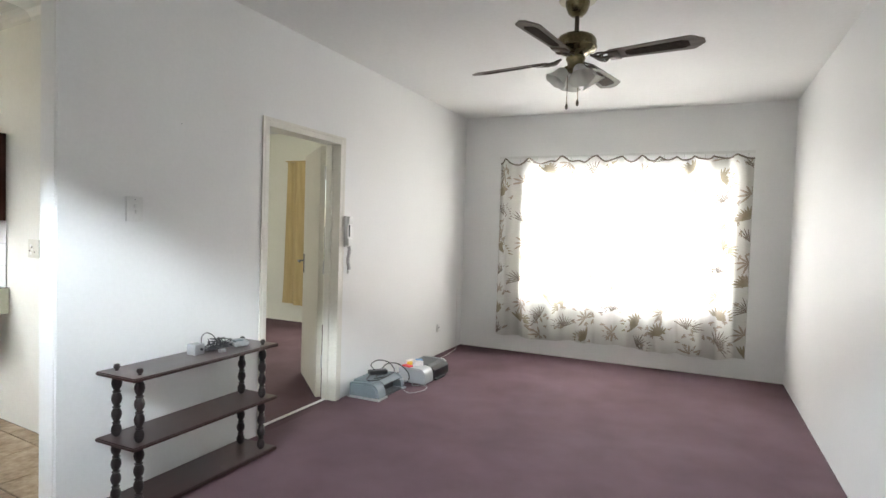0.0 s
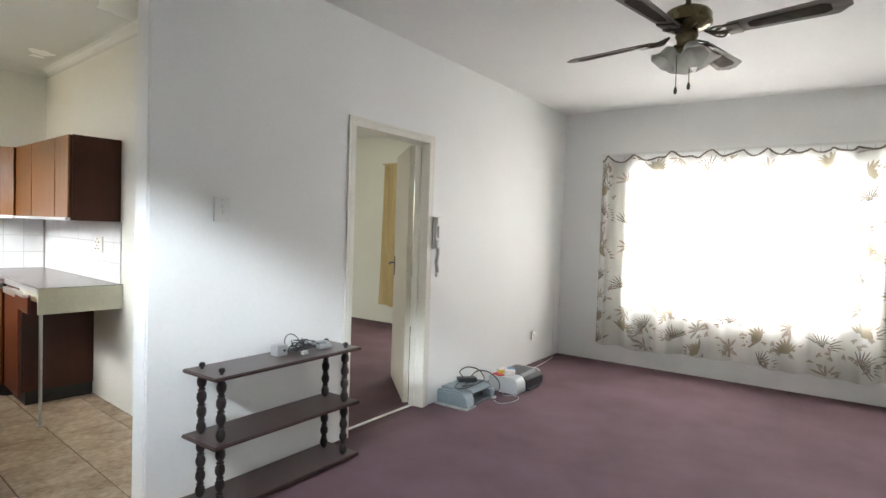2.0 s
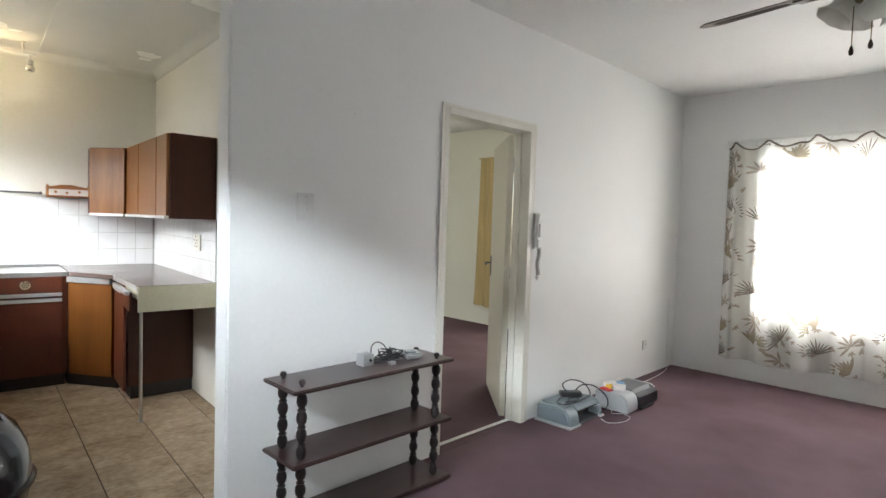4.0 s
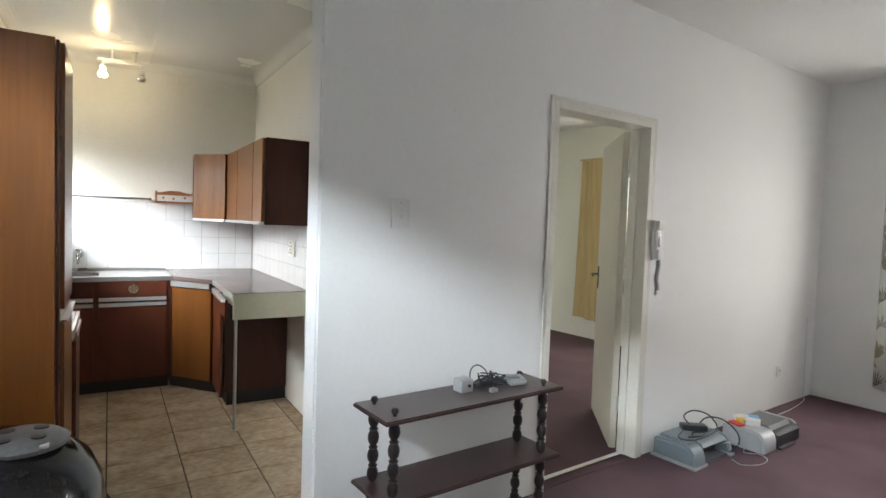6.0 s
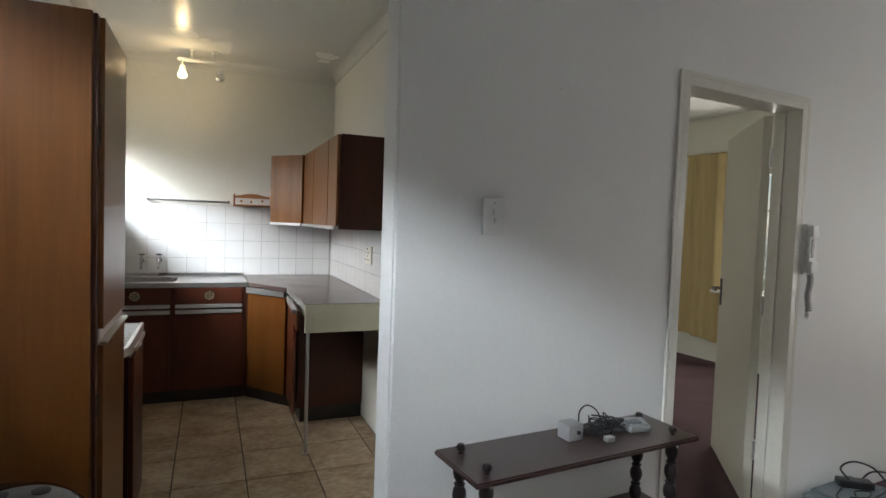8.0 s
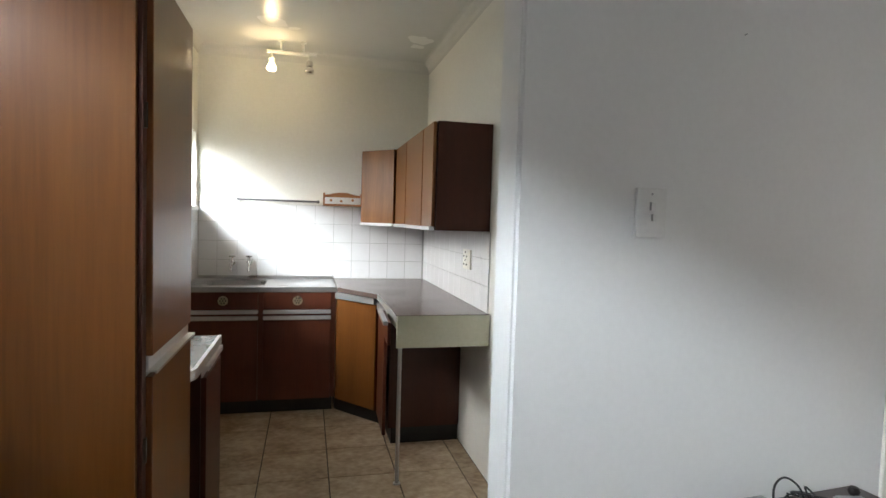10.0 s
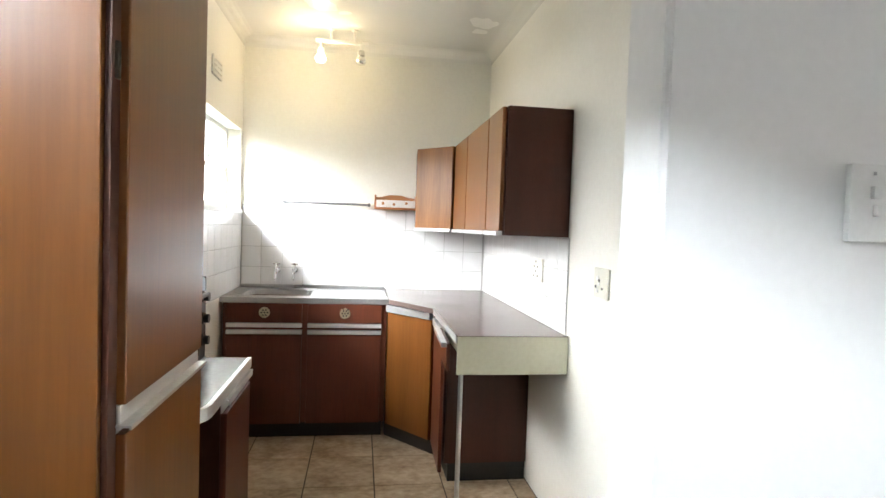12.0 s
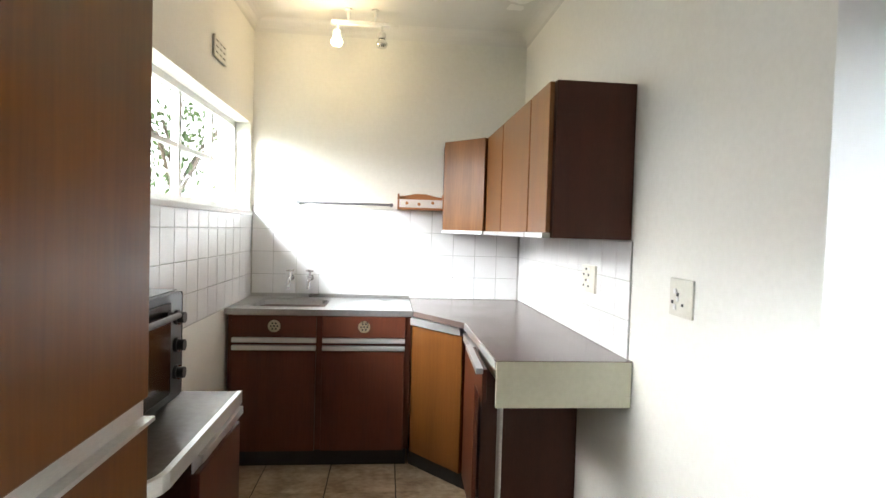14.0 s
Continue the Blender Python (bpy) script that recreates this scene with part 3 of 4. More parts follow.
for k in range(4):
    a = radians(30 + 90 * k)
    d = Vector((math.cos(a), math.sin(a), 0))
    hub = Vector((FX, FY, 2.315))
    part("lamp_arm", tube([hub + d * 0.035, hub + d * 0.05 + Vector((0, 0, 0.004)), hub + d * 0.066 - Vector((0, 0, 0.012))], 0.010, 8), M_BRASS, fan, "", True)
    sh = lathe([(0.020, 0.0), (0.032, -0.010), (0.038, -0.030), (0.042, -0.052), (0.054, -0.074), (0.068, -0.088), (0.066, -0.089), (0.051, -0.073), (0.038, -0.050), (0.034, -0.029), (0.020, -0.007)], (0, 0, 0), 36,
               wave=lambda a2, z: 0.10 * math.sin(6 * a2) * max(0, (-z - 0.05) / 0.05) ** 2)
    tilt = Matrix.Translation(hub + d * 0.062 - Vector((0, 0, 0.008))) @ Matrix.Rotation(a, 4, "Z") @ Matrix.Rotation(radians(-34), 4, "Y")
    bmesh.ops.transform(sh, matrix=tilt, verts=sh.verts)
    part("lamp_shade", sh, M_GLASSY, fan, "frosted tulip glass shade", True)
for dx, ln in ((-0.035, 0.20), (0.025, 0.185)):
    ch = part("pull_chain", tube([(FX + dx, FY - 0.03, 2.317), (FX + dx, FY - 0.03, 2.317 - ln)], 0.0022, 5), M_BRASS, fan)
    part("pull_knob", lathe([(0.0, -0.036), (0.007, -0.032), (0.009, -0.018), (0.004, 0.0), (0.0, 0.002)], (FX + dx, FY - 0.03, 2.317 - ln), 10), M_BRONZE, ch, "dark wooden pull", True)

# ---- lounge: shelf unit with turned posts ----
SZ = (0.032, 0.342, 0.659)
unit = thing("shelf_unit", (0.145, 0.5, 0.0), "three-tier dark-stained wooden shelf with turned bobbin posts", "shelf", LOUNGE)
for z in SZ:
    sb = prism([(0.012, 0.018), (0.285, 0.018), (0.285, 0.966), (0.012, 0.966)], z - 0.009, z + 0.009, 0.005)
    part("shelf", sb, M_SHELF, unit, smooth=True)


def bobbin(z0, z1):
    n, prof = 4, [(0.0, z0), (0.010, z0)]
    for k in range(n):
        a = z0 + (z1 - z0) * k / n
        h = (z1 - z0) / n
        prof += [(0.014, a + 0.05 * h), (0.020, a + 0.18 * h), (0.0235, a + 0.40 * h), (0.0215, a + 0.62 * h), (0.0140, a + 0.82 * h), (0.0185, a + 0.875 * h), (0.0185, a + 0.915 * h), (0.0130, a + 0.96 * h)]
    return prof + [(0.010, z1), (0.0, z1)]


for w in (0.072, 0.232):
    for u in (0.085, 0.885):
        for z0, z1 in ((SZ[0] + 0.009, SZ[1] - 0.009), (SZ[1] + 0.009, SZ[2] - 0.009)):
            part("post", lathe(bobbin(z0, z1), (w, u, 0), 16), M_INKWOOD, unit, smooth=True)
        part("finial", lathe([(0.009, SZ[2] + 0.009), (0.008, SZ[2] + 0.014), (0.014, SZ[2] + 0.022), (0.0155, SZ[2] + 0.030), (0.011, SZ[2] + 0.039), (0.0, SZ[2] + 0.042)], (w, u, 0), 14), M_INKWOOD, unit, "", True)
        part("foot", lathe([(0.013, 0.006), (0.016, 0.016), (0.012, 0.026)], (w, u, 0), 14), M_INKWOOD, unit, "", True)

TZ = SZ[2] + 0.009
ad = thing("power_adapter", (0.11, 0.51, TZ), "small silver-grey power adapter box on the shelf", "adapter", LOUNGE)
part("case", box(0.078, 0.475, TZ, 0.142, 0.54, TZ + 0.058, 0.006), M_SILVER, ad, smooth=True)
part("jack", tube([(0.142, 0.515, TZ + 0.03), (0.149, 0.515, TZ + 0.03)], 0.007, 10), M_BLACK, ad)
cb2 = thing("cable_bundle", (0.12, 0.66, TZ), "tangled bundle of black cables on the shelf", "cable", LOUNGE)
r2 = random.Random(7)
for k in range(6):
    pts = [(0.12 + r2.uniform(-0.05, 0.05), 0.66 + r2.uniform(-0.09, 0.09), TZ + 0.006 + 0.075 * r2.random() * r2.random()) for _ in range(9)]
    part("cable", tube(smooth_path(pts, 6), 0.0026, 6), M_BLACK, cb2, smooth=True)
part("cable_loop", tube(smooth_path([(0.11, 0.545, TZ + 0.03), (0.10, 0.555, TZ + 0.085), (0.09, 0.60, TZ + 0.10), (0.10, 0.64, TZ + 0.075), (0.11, 0.66, TZ + 0.02)], 6), 0.0028, 6), M_BLACK, cb2, "", True)
part("plug", box(0.175, 0.60, TZ, 0.20, 0.635, TZ + 0.018, 0.004), M_SILVER, cb2)
ro = thing("handset_base", (0.14, 0.79, TZ), "small silver-grey telephone handset base on the shelf", "telephone", LOUNGE)
hb = prism([(0.10, 0.755), (0.165, 0.74), (0.185, 0.83), (0.12, 0.845)], TZ, TZ + 0.024, 0.008)
for v in hb.verts:
    if v.co.z > TZ + 0.015:
        v.co.z += 0.02 * (0.195 - v.co.x) / 0.1
part("case", hb, M_SILVER, ro, smooth=True)
part("keypad", prism([(0.12, 0.755), (0.155, 0.75), (0.165, 0.80), (0.13, 0.807)], TZ + 0.022, TZ + 0.037, 0.002), M_GREYB, ro)

# ---- lounge: wall fittings ----


def on_bend(y):
    return LOUNGE @ pose(bend(y)[0], y, 0, 0, 0, bend(y)[1])



def plate(name, m, u0, z0, u1, z1, label, cat, parts=()):
    o = thing(name, (0.0, (u0 + u1) / 2, z0), label, cat, m)
    part("plate", box(0.001, u0, z0, 0.013, u1, z1, 0.003), M_WHITE, o, smooth=True)
    for n, (a, b, c, d, out, mt) in parts:
        part(n, box(0.012, a, c, 0.012 + out, b, d, 0.001), mt, o)
    return o


plate("light_switch", on_bend(0.248), -0.042, 1.376, 0.042, 1.502, "white light switch plate on the lounge wall", "switch", (("rocker", (-0.006, 0.008, 1.446, 1.466, 0.008, M_WPAINT)), ("rocker", (0.000, 0.010, 1.418, 1.436, 0.008, M_WPAINT)), ("screw", (-0.003, 0.003, 1.484, 1.490, 0.0015, M_SILVER))))
plate("wall_socket", LOUNGE, 3.81, 0.26, 3.885, 0.345, "white wall socket low on the lounge wall", "socket", (("pin_hole", (3.835, 3.842, 0.30, 0.312, 0.002, M_BLACK)), ("pin_hole", (3.852, 3.859, 0.30, 0.312, 0.002, M_BLACK)), ("rocker", (3.84, 3.86, 0.32, 0.333, 0.004, M_WHITE))))
ic = thing("intercom_phone", (0, 2.04, 1.22), "grey-white wall intercom handset with a coiled cord beside the door", "intercom", LOUNGE)
part("base", box(0.013, 2.000, 1.222, 0.030, 2.085, 1.468, 0.006), M_WHITE, ic, smooth=True)
hs = bmesh.new()
box(0.030, 2.008, 1.232, 0.046, 2.060, 1.462, 0.006, hs)
box(0.044, 2.006, 1.405, 0.062, 2.062, 1.464, 0.009, hs)
box(0.044, 2.006, 1.230, 0.062, 2.062, 1.290, 0.009, hs)
part("handset", hs, M_WHITE, ic, smooth=True)
part("speaker_slot", box(0.0455, 2.022, 1.304, 0.048, 2.042, 1.398, 0.001), M_BLACK, ic)
part("call_button", box(0.030, 2.066, 1.30, 0.033, 2.078, 1.32, 0.001), M_DGREY, ic)
coil = [(0.032 + 0.013 * math.cos(k * 0.9), 2.050 + 0.013 * math.sin(k * 0.9) + 0.008 * math.sin(k * 0.07), 1.225 - 0.0016 * k) for k in range(118)]
part("coiled_cord", tube(coil, 0.0034, 5), M_SILVER, ic, "", True)
part("cord_end", tube(smooth_path([(0.03, 2.05, 1.04), (0.03, 2.040, 1.018), (0.03, 2.058, 1.008), (0.026, 2.066, 1.03)], 5), 0.006, 6), M_WHITE, ic)
nail = thing("wall_nail", (0, 0, 1.913), "tiny nail in the white wall", "nail", on_bend(0.505))
part("shank", tube([(0.0, 0, 1.913), (0.008, 0, 1.914)], 0.0014, 6), M_SILVER, nail)

# ---- lounge: printers on the carpet ----
F0 = 0.006


def extruded(profile, y0, y1, bev=0.0, bm=None):
    """A closed (x, z) outline drawn out along the wall."""
    bm = bm or bmesh.new()
    ends = [[bm.verts.new((x, y, z)) for x, z in profile] for y in (y0, y1)]
    n = len(profile)
    fs = [bm.faces.new(ends[0]), bm.faces.new(ends[1][::-1])]
    fs += [bm.faces.new((ends[0][(k + 1) % n], ends[0][k], ends[1][k], ends[1][(k + 1) % n])) for k in range(n)]
    bmesh.ops.recalc_face_normals(bm, faces=fs)
    if bev:
        bmesh.ops.bevel(bm, geom=list({e for f in fs[:2] for e in f.edges}), offset=bev, segments=3, affect="EDGES")
    return bm


p1 = thing("printer", (0.17, 2.31, F0), "blue-grey inkjet printer with loose cables on the carpet by the wall", "printer", LOUNGE)
shell = [(0.03, F0 + 0.014), (0.03, 0.112), (0.045, 0.124), (0.19, 0.136), (0.235, 0.133), (0.268, 0.120), (0.290, 0.098), (0.303, 0.066), (0.310, F0 + 0.014)]
part("body", extruded(shell, 2.10, 2.235, 0.014), M_GREYB, p1, "blue-grey side shell", True)
part("body", extruded(shell, 2.505, 2.545, 0.012), M_GREYB, p1, "blue-grey side shell", True)
mid = [(0.03, F0 + 0.014), (0.03, 0.112), (0.045, 0.124), (0.19, 0.136), (0.235, 0.133), (0.268, 0.120), (0.284, 0.104), (0.262, 0.096), (0.215, 0.088), (0.205, F0 + 0.014)]
part("arched_cover", extruded(mid, 2.236, 2.504), M_GREYB, p1, "blue-grey cover over the paper slot", True)
part("output_slot", box(0.206, 2.238, 0.022, 0.215, 2.502, 0.086), M_BLACK, p1, "dark paper slot")
part("paper_tray", box(0.215, 2.245, F0 + 0.002, 0.300, 2.495, 0.024, 0.004), M_DGREY, p1, "dark grey tray")
part("plinth", prism([(0.022, 2.092), (0.318, 2.092), (0.318, 2.236), (0.206, 2.24), (0.206, 2.50), (0.318, 2.504), (0.318, 2.552), (0.022, 2.552)], F0, F0 + 0.0135), M_SILVER, p1, "pale grey plinth")
part("lid", prism([(0.05, 2.14), (0.205, 2.14), (0.205, 2.50), (0.05, 2.50)], 0.126, 0.1435, 0.004), M_GREYB, p1, "blue-grey lid", True)
for k in range(3):
    part("button", lathe([(0.007, 0.128), (0.007, 0.1335), (0.0, 0.1345)], (0.238, 2.14 + 0.028 * k, 0), 10), M_DGREY, p1)
brick = thing("power_brick", (0.15, 2.40, 0.144), "black laptop power brick lying on the printer", "adapter", LOUNGE)
part("case", box(-0.034, -0.078, 0, 0.034, 0.078, 0.036, 0.007, m=pose(0.135, 2.375, 0.144, 0, 0, -40)), M_BLACK, brick, smooth=True)
part("label", box(-0.018, -0.04, 0.0358, 0.018, 0.03, 0.0366, m=pose(0.135, 2.375, 0.144, 0, 0, -40)), M_DGREY, brick)
cab = thing("printer_cables", (0.2, 2.380, 0.146), "black and white cables looped over the printer and carpet", "cable", LOUNGE)
part("black_cable", tube(smooth_path([(0.13, 2.270, 0.16), (0.17, 2.150, 0.150), (0.24, 2.180, 0.149), (0.25, 2.350, 0.150), (0.22, 2.510, 0.155), (0.13, 2.570, 0.20), (0.08, 2.470, 0.235), (0.07, 2.370, 0.215), (0.13, 2.330, 0.186)], 8), 0.0046, 7), M_BLACK, cab, "", True)
part("black_cable", tube(smooth_path([(0.14, 2.410, 0.165), (0.16, 2.490, 0.21), (0.22, 2.570, 0.20), (0.29, 2.620, 0.13), (0.32, 2.590, 0.07), (0.31, 2.510, 0.036)], 8), 0.0046, 7), M_BLACK, cab, "", True)
part("black_cable", tube(smooth_path([(0.22, 2.230, 0.150), (0.18, 2.290, 0.156), (0.21, 2.370, 0.152), (0.235, 2.290, 0.150), (0.20, 2.210, 0.150)], 8), 0.0046, 7), M_BLACK, cab, "", True)
part("white_cable", tube(smooth_path([(0.30, 2.430, 0.10), (0.32, 2.490, 0.10), (0.36, 2.570, 0.06), (0.34, 2.630, 0.012), (0.40, 2.690, 0.010), (0.47, 2.650, 0.010), (0.48, 2.530, 0.010), (0.42, 2.430, 0.010), (0.35, 2.450, 0.014)], 8), 0.0026, 7), M_SILVER, cab, "pale grey cable", True)

p2 = thing("printer", (0.22, 2.958, F0), "silver and black all-in-one printer on the carpet by the wall", "printer", LOUNGE)
side = [(0.17, F0 + 0.010), (0.17, 0.136), (0.18, 0.148), (0.367, 0.150), (0.403, 0.142), (0.425, 0.122), (0.436, 0.092), (0.44, 0.030), (0.435, F0 + 0.014)]
part("silver_side", extruded(side, 2.668, 2.842, 0.010), M_SILVERB, p2, "silver side shell", True)
black = [(0.173, F0 + 0.010), (0.173, 0.128), (0.41, 0.128), (0.44, 0.106), (0.444, 0.040), (0.43, F0 + 0.012)]
part("base", extruded(black, 2.843, 3.172, 0.008), M_BLACK, p2, "glossy black lower body", True)
part("scanner_lid", extruded([(0.187, 0.1285), (0.187, 0.150), (0.373, 0.150), (0.397, 0.1285)], 2.852, 3.140, 0.004), M_DGREY, p2, "dark grey lid", True)
part("top_frame", extruded([(0.173, 0.1285), (0.173, 0.150), (0.39, 0.150), (0.42, 0.130), (0.413, 0.1285)], 3.142, 3.172, 0.003), M_SILVERB, p2, "silver top edge", True)
part("top_frame", box(0.173, 2.845, 0.1285, 0.188, 3.14, 0.152, 0.003), M_SILVERB, p2, "silver top edge", True)
part("output_tray", box(0.36, 2.86, 0.018, 0.462, 3.06, 0.032, 0.004), M_BLACK, p2, "black output tray")
for w, u in ((0.20, 2.70), (0.20, 3.13), (0.39, 2.70), (0.39, 3.13)):
    part("rubber_foot", lathe([(0.012, F0), (0.012, 0.020)], (w, u, 0), 10), M_BLACK, p2)
CARTONS = (("ink_carton", M_RED, 0.245, 2.705, (0.045, 0.026), -15, 0.012, "flat red ink packet on the printer"),
           ("ink_carton", M_YELLOW, 0.235, 2.765, (0.022, 0.030), 20, 0.028, "small yellow ink carton on the printer"),
           ("paper_box", M_PAPER, 0.305, 2.800, (0.040, 0.034), 20, 0.034, "small white printed box on the printer"),
           ("paper_box", M_BLUE, 0.27, 2.880, (0.030, 0.034), 35, 0.030, "small pale blue printed box on the printer"),
           ("paper_box", M_PAPER, 0.21, 2.825, (0.026, 0.050), -10, 0.030, "small white printed box on the printer"))
for nm, mt, x, y, sz, rot, h, lab in CARTONS:
    single(nm, box(-sz[0], -sz[1], 0, sz[0], sz[1], h, 0.002), mt, lab, "carton", LOUNGE @ pose(x, y, 0.1515, 0, 0, rot))
lead = thing("wall_lead", (0.02, 4.2, F0), "thin pale cable hanging in the corner and lying on the carpet", "cable", LOUNGE)
part("lead", tube(smooth_path([(0.004, 4.34, 0.70), (0.004, 4.345, 0.40), (0.012, 4.34, 0.05), (0.05, 4.25, 0.010), (0.10, 3.9, 0.010), (0.11, 3.55, 0.010), (0.12, 3.28, 0.010)], 8), 0.0022, 6), M_PAPER, lead, "", True)

# ---- lounge: kettle barbecue on the tiles ----
BX, BY = -1.0, 1.435
bq = thing("kettle_barbecue", (BX, BY, 0.0), "black enamelled kettle barbecue with aluminium vent disc", "barbecue")
R = 0.25
DROP = -0.06
part("lid", lathe([(R, 0.66), (R * 1.0, 0.70), (R * 0.96, 0.76), (R * 0.86, 0.815), (R * 0.66, 0.862), (R * 0.40, 0.888), (R * 0.15, 0.897), (0, 0.898)], (BX, BY, DROP), 48), M_ENAMEL, bq, "", True)
part("lid_rim", lathe([(R - 0.003, 0.655), (R + 0.010, 0.655), (R + 0.012, 0.664), (R - 0.002, 0.668)], (BX, BY, DROP), 48), M_ENAMEL, bq, "", True)
part("bowl", lathe([(0.0, 0.42), (R * 0.4, 0.43), (R * 0.7, 0.47), (R * 0.93, 0.56), (R, 0.652)], (BX, BY, DROP), 48), M_ENAMEL, bq, "", True)
VX, VY = BX + 0.03, BY + 0.07
vent = part("vent_disc", lathe([(0.0, 0.888), (0.098, 0.874), (0.100, 0.884), (0.08, 0.898), (0.0, 0.904)], (VX, VY, DROP), 32), M_RAIL, bq, "dull grey metal vent disc", True)
for k in range(4):
    a = radians(45 + 90 * k)
    part("vent_hole", lathe([(0.0, 0.903), (0.017, 0.897), (0.017, 0.9035), (0.0, 0.9045)], (VX + 0.05 * math.cos(a), VY + 0.05 * math.sin(a), DROP), 16), M_BLACK, vent)
part("vent_tab", box(VX + 0.045, VY + 0.04, 0.825, VX + 0.085, VY + 0.06, 0.833, 0.003), M_ALU, vent)
for k in range(3):
    a = radians(90 + 120 * k)
    lg = part("leg", tube([(BX + 0.15 * math.cos(a), BY + 0.15 * math.sin(a), 0.43), (BX + 0.25 * math.cos(a), BY + 0.25 * math.sin(a), 0.012)], 0.011, 8), M_ALU, bq)
    part("foot_cap", lathe([(0.014, 0.0), (0.014, 0.03), (0.0, 0.031)], (BX + 0.25 * math.cos(a), BY + 0.25 * math.sin(a), 0), 10), M_BLACK, lg)
part("handle", tube(smooth_path([(BX - 0.06, BY - 0.02, 0.825), (BX - 0.06, BY - 0.02, 0.870), (BX - 0.02, BY - 0.06, 0.880), (BX + 0.0, BY - 0.10, 0.870), (BX + 0.0, BY - 0.10, 0.812)], 5), 0.009, 8), M_BLACK, bq)

# ---- kitchen: tall cupboard ----


def alu_pull(parent, x0, x1, y, z, tall=0.05, out=0.022):
    """A folded aluminium channel along a door's edge, facing +y."""
    prof = ((0, 0), (0.004, 0), (0.004, tall - 0.004), (out - 0.004, tall - 0.004), (out - 0.004, tall * 0.55), (out, tall * 0.55), (out, tall), (0, tall))
    bm = bmesh.new()
    ends = [[bm.verts.new((x, y + a, z + b)) for a, b in prof] for x in (x0, x1)]
    for k in range(8):
        bm.faces.new((ends[0][k], ends[0][(k + 1) % 8], ends[1][(k + 1) % 8], ends[1][k]))
    bm.faces.new(ends[0])
    bm.faces.new(ends[1])
    bmesh.ops.recalc_face_normals(bm, faces=bm.faces)
    return part("aluminium_pull", bm, M_ALU, parent, "long aluminium channel pull")


tc = thing("tall_cupboard", (-1.85, 1.31, 0), "tall reddish-brown veneered cupboard with aluminium channel pulls", "cupboard")
X0, X1, YF = -2.078, -1.575, 1.528
part("carcass", box(X0, 1.085, 0.08, X1, YF, 1.985, 0.002), M_WOODT, tc, "dark glossy veneered carcass")
part("kickboard", box(X0 + 0.01, 1.09, 0.0, X1 - 0.02, YF - 0.05, 0.08), M_BLACKK, tc)
up = part("door", box(X0 + 0.003, YF + 0.004, 1.055, X1 - 0.045, YF + 0.026, 1.98, 0.003), M_WOODT, tc)
lo = part("door", box(X0 + 0.003, YF + 0.004, 0.09, X1 - 0.045, YF + 0.026, 1.004, 0.003), M_WOODT, tc)
part("aluminium_pull", box(X0 + 0.003, YF + 0.006, 1.021, X1 - 0.045, YF + 0.018, 1.054, 0.002), M_ALU, up, "long aluminium finger channel")
alu_pull(lo, X0 + 0.003, X1 - 0.040, YF + 0.006, 1.004, 0.017, 0.032)
part("hinge", tube([(X1 - 0.028, YF + 0.012, 1.60), (X1 - 0.028, YF + 0.012, 1.66)], 0.007, 8), M_BRONZE, up)
part("hinge", tube([(X1 - 0.028, YF + 0.012, 0.80), (X1 - 0.028, YF + 0.012, 0.86)], 0.007, 8), M_BRONZE, lo)
# shade beside the doors' hinge edge, put in as a dark strip
part("door_edge", box(X1 - 0.043, YF + 0.002, 0.09, X1 - 0.010, YF + 0.012, 1.98), M_WDARK, tc, "dark strip standing in for shade along the door edge")

# ---- kitchen: low cupboard with oven ----
lc = thing("low_cupboard", (-2.42, 1.31, 0), "low reddish-brown cupboard with a grey laminate top and aluminium edge", "cupboard")
pts = [(-2.085, 1.085), (-2.715, 1.085), (-2.715, 1.556), (-2.17, 1.556), (-2.145, 1.551), (-2.085, 1.522)]
part("worktop", prism(pts, 0.846, 0.878), M_TOPG, lc)
edge = bmesh.new()
ep = pts[2:]
for (xa, ya), (xb, yb) in zip(ep, ep[1:]):
    v = [edge.verts.new(p) for p in ((xa, ya + 0.002, 0.844), (xb, yb + 0.002, 0.844), (xb, yb + 0.002, 0.8795), (xa, ya + 0.002, 0.8795), (xa, ya - 0.012, 0.8795), (xb, yb - 0.012, 0.8795))]
    edge.faces.new(v[:4])
    edge.faces.new((v[3], v[2], v[5], v[4]))
part("edge_strip", edge, M_ALU, lc, "bright aluminium edge strip")
part("side_panel", box(-2.700, 1.09, 0.08, -2.684, 1.535, 0.846), M_WDARK, lc)
part("side_panel", box(-2.375, 1.09, 0.08, -2.359, 1.535, 0.846), M_WDARK, lc)
part("back_panel", box(-2.684, 1.09, 0.08, -2.13, 1.10, 0.846), M_WDARK, lc)
part("bottom_panel", box(-2.684, 1.10, 0.08, -2.13, 1.52, 0.096), M_WDARK, lc)
part("kickboard", box(-2.695, 1.10, 0.0, -2.14, 1.49, 0.08), M_BLACKK, lc)
ld = part("door", box(-2.698, 1.538, 0.09, -2.345, 1.558, 0.795, 0.003), M_WOOD, lc)
alu_pull(ld, -2.698, -2.345, 1.54, 0.795, 0.045, 0.026)
ov = thing("toaster_oven", (-2.36, 1.35, 0.878), "black tabletop oven with glass door on the low cupboard", "oven")
OX0, OX1, OYF = -2.622, -2.19, 1.415
part("body", box(OX0, 1.17, 0.905, OX1, OYF - 0.01, 1.183, 0.012), M_BLACK, ov, smooth=True)
part("front_frame", box(OX0, OYF - 0.01, 0.9, OX1, OYF + 0.006, 1.183, 0.014), M_BLACK, ov, smooth=True)
odr = part("oven_door", box(OX0 + 0.11, OYF + 0.006, 0.93, OX1 - 0.01, OYF + 0.016, 1.165, 0.004), M_ENAMEL, ov, "dark glass door")
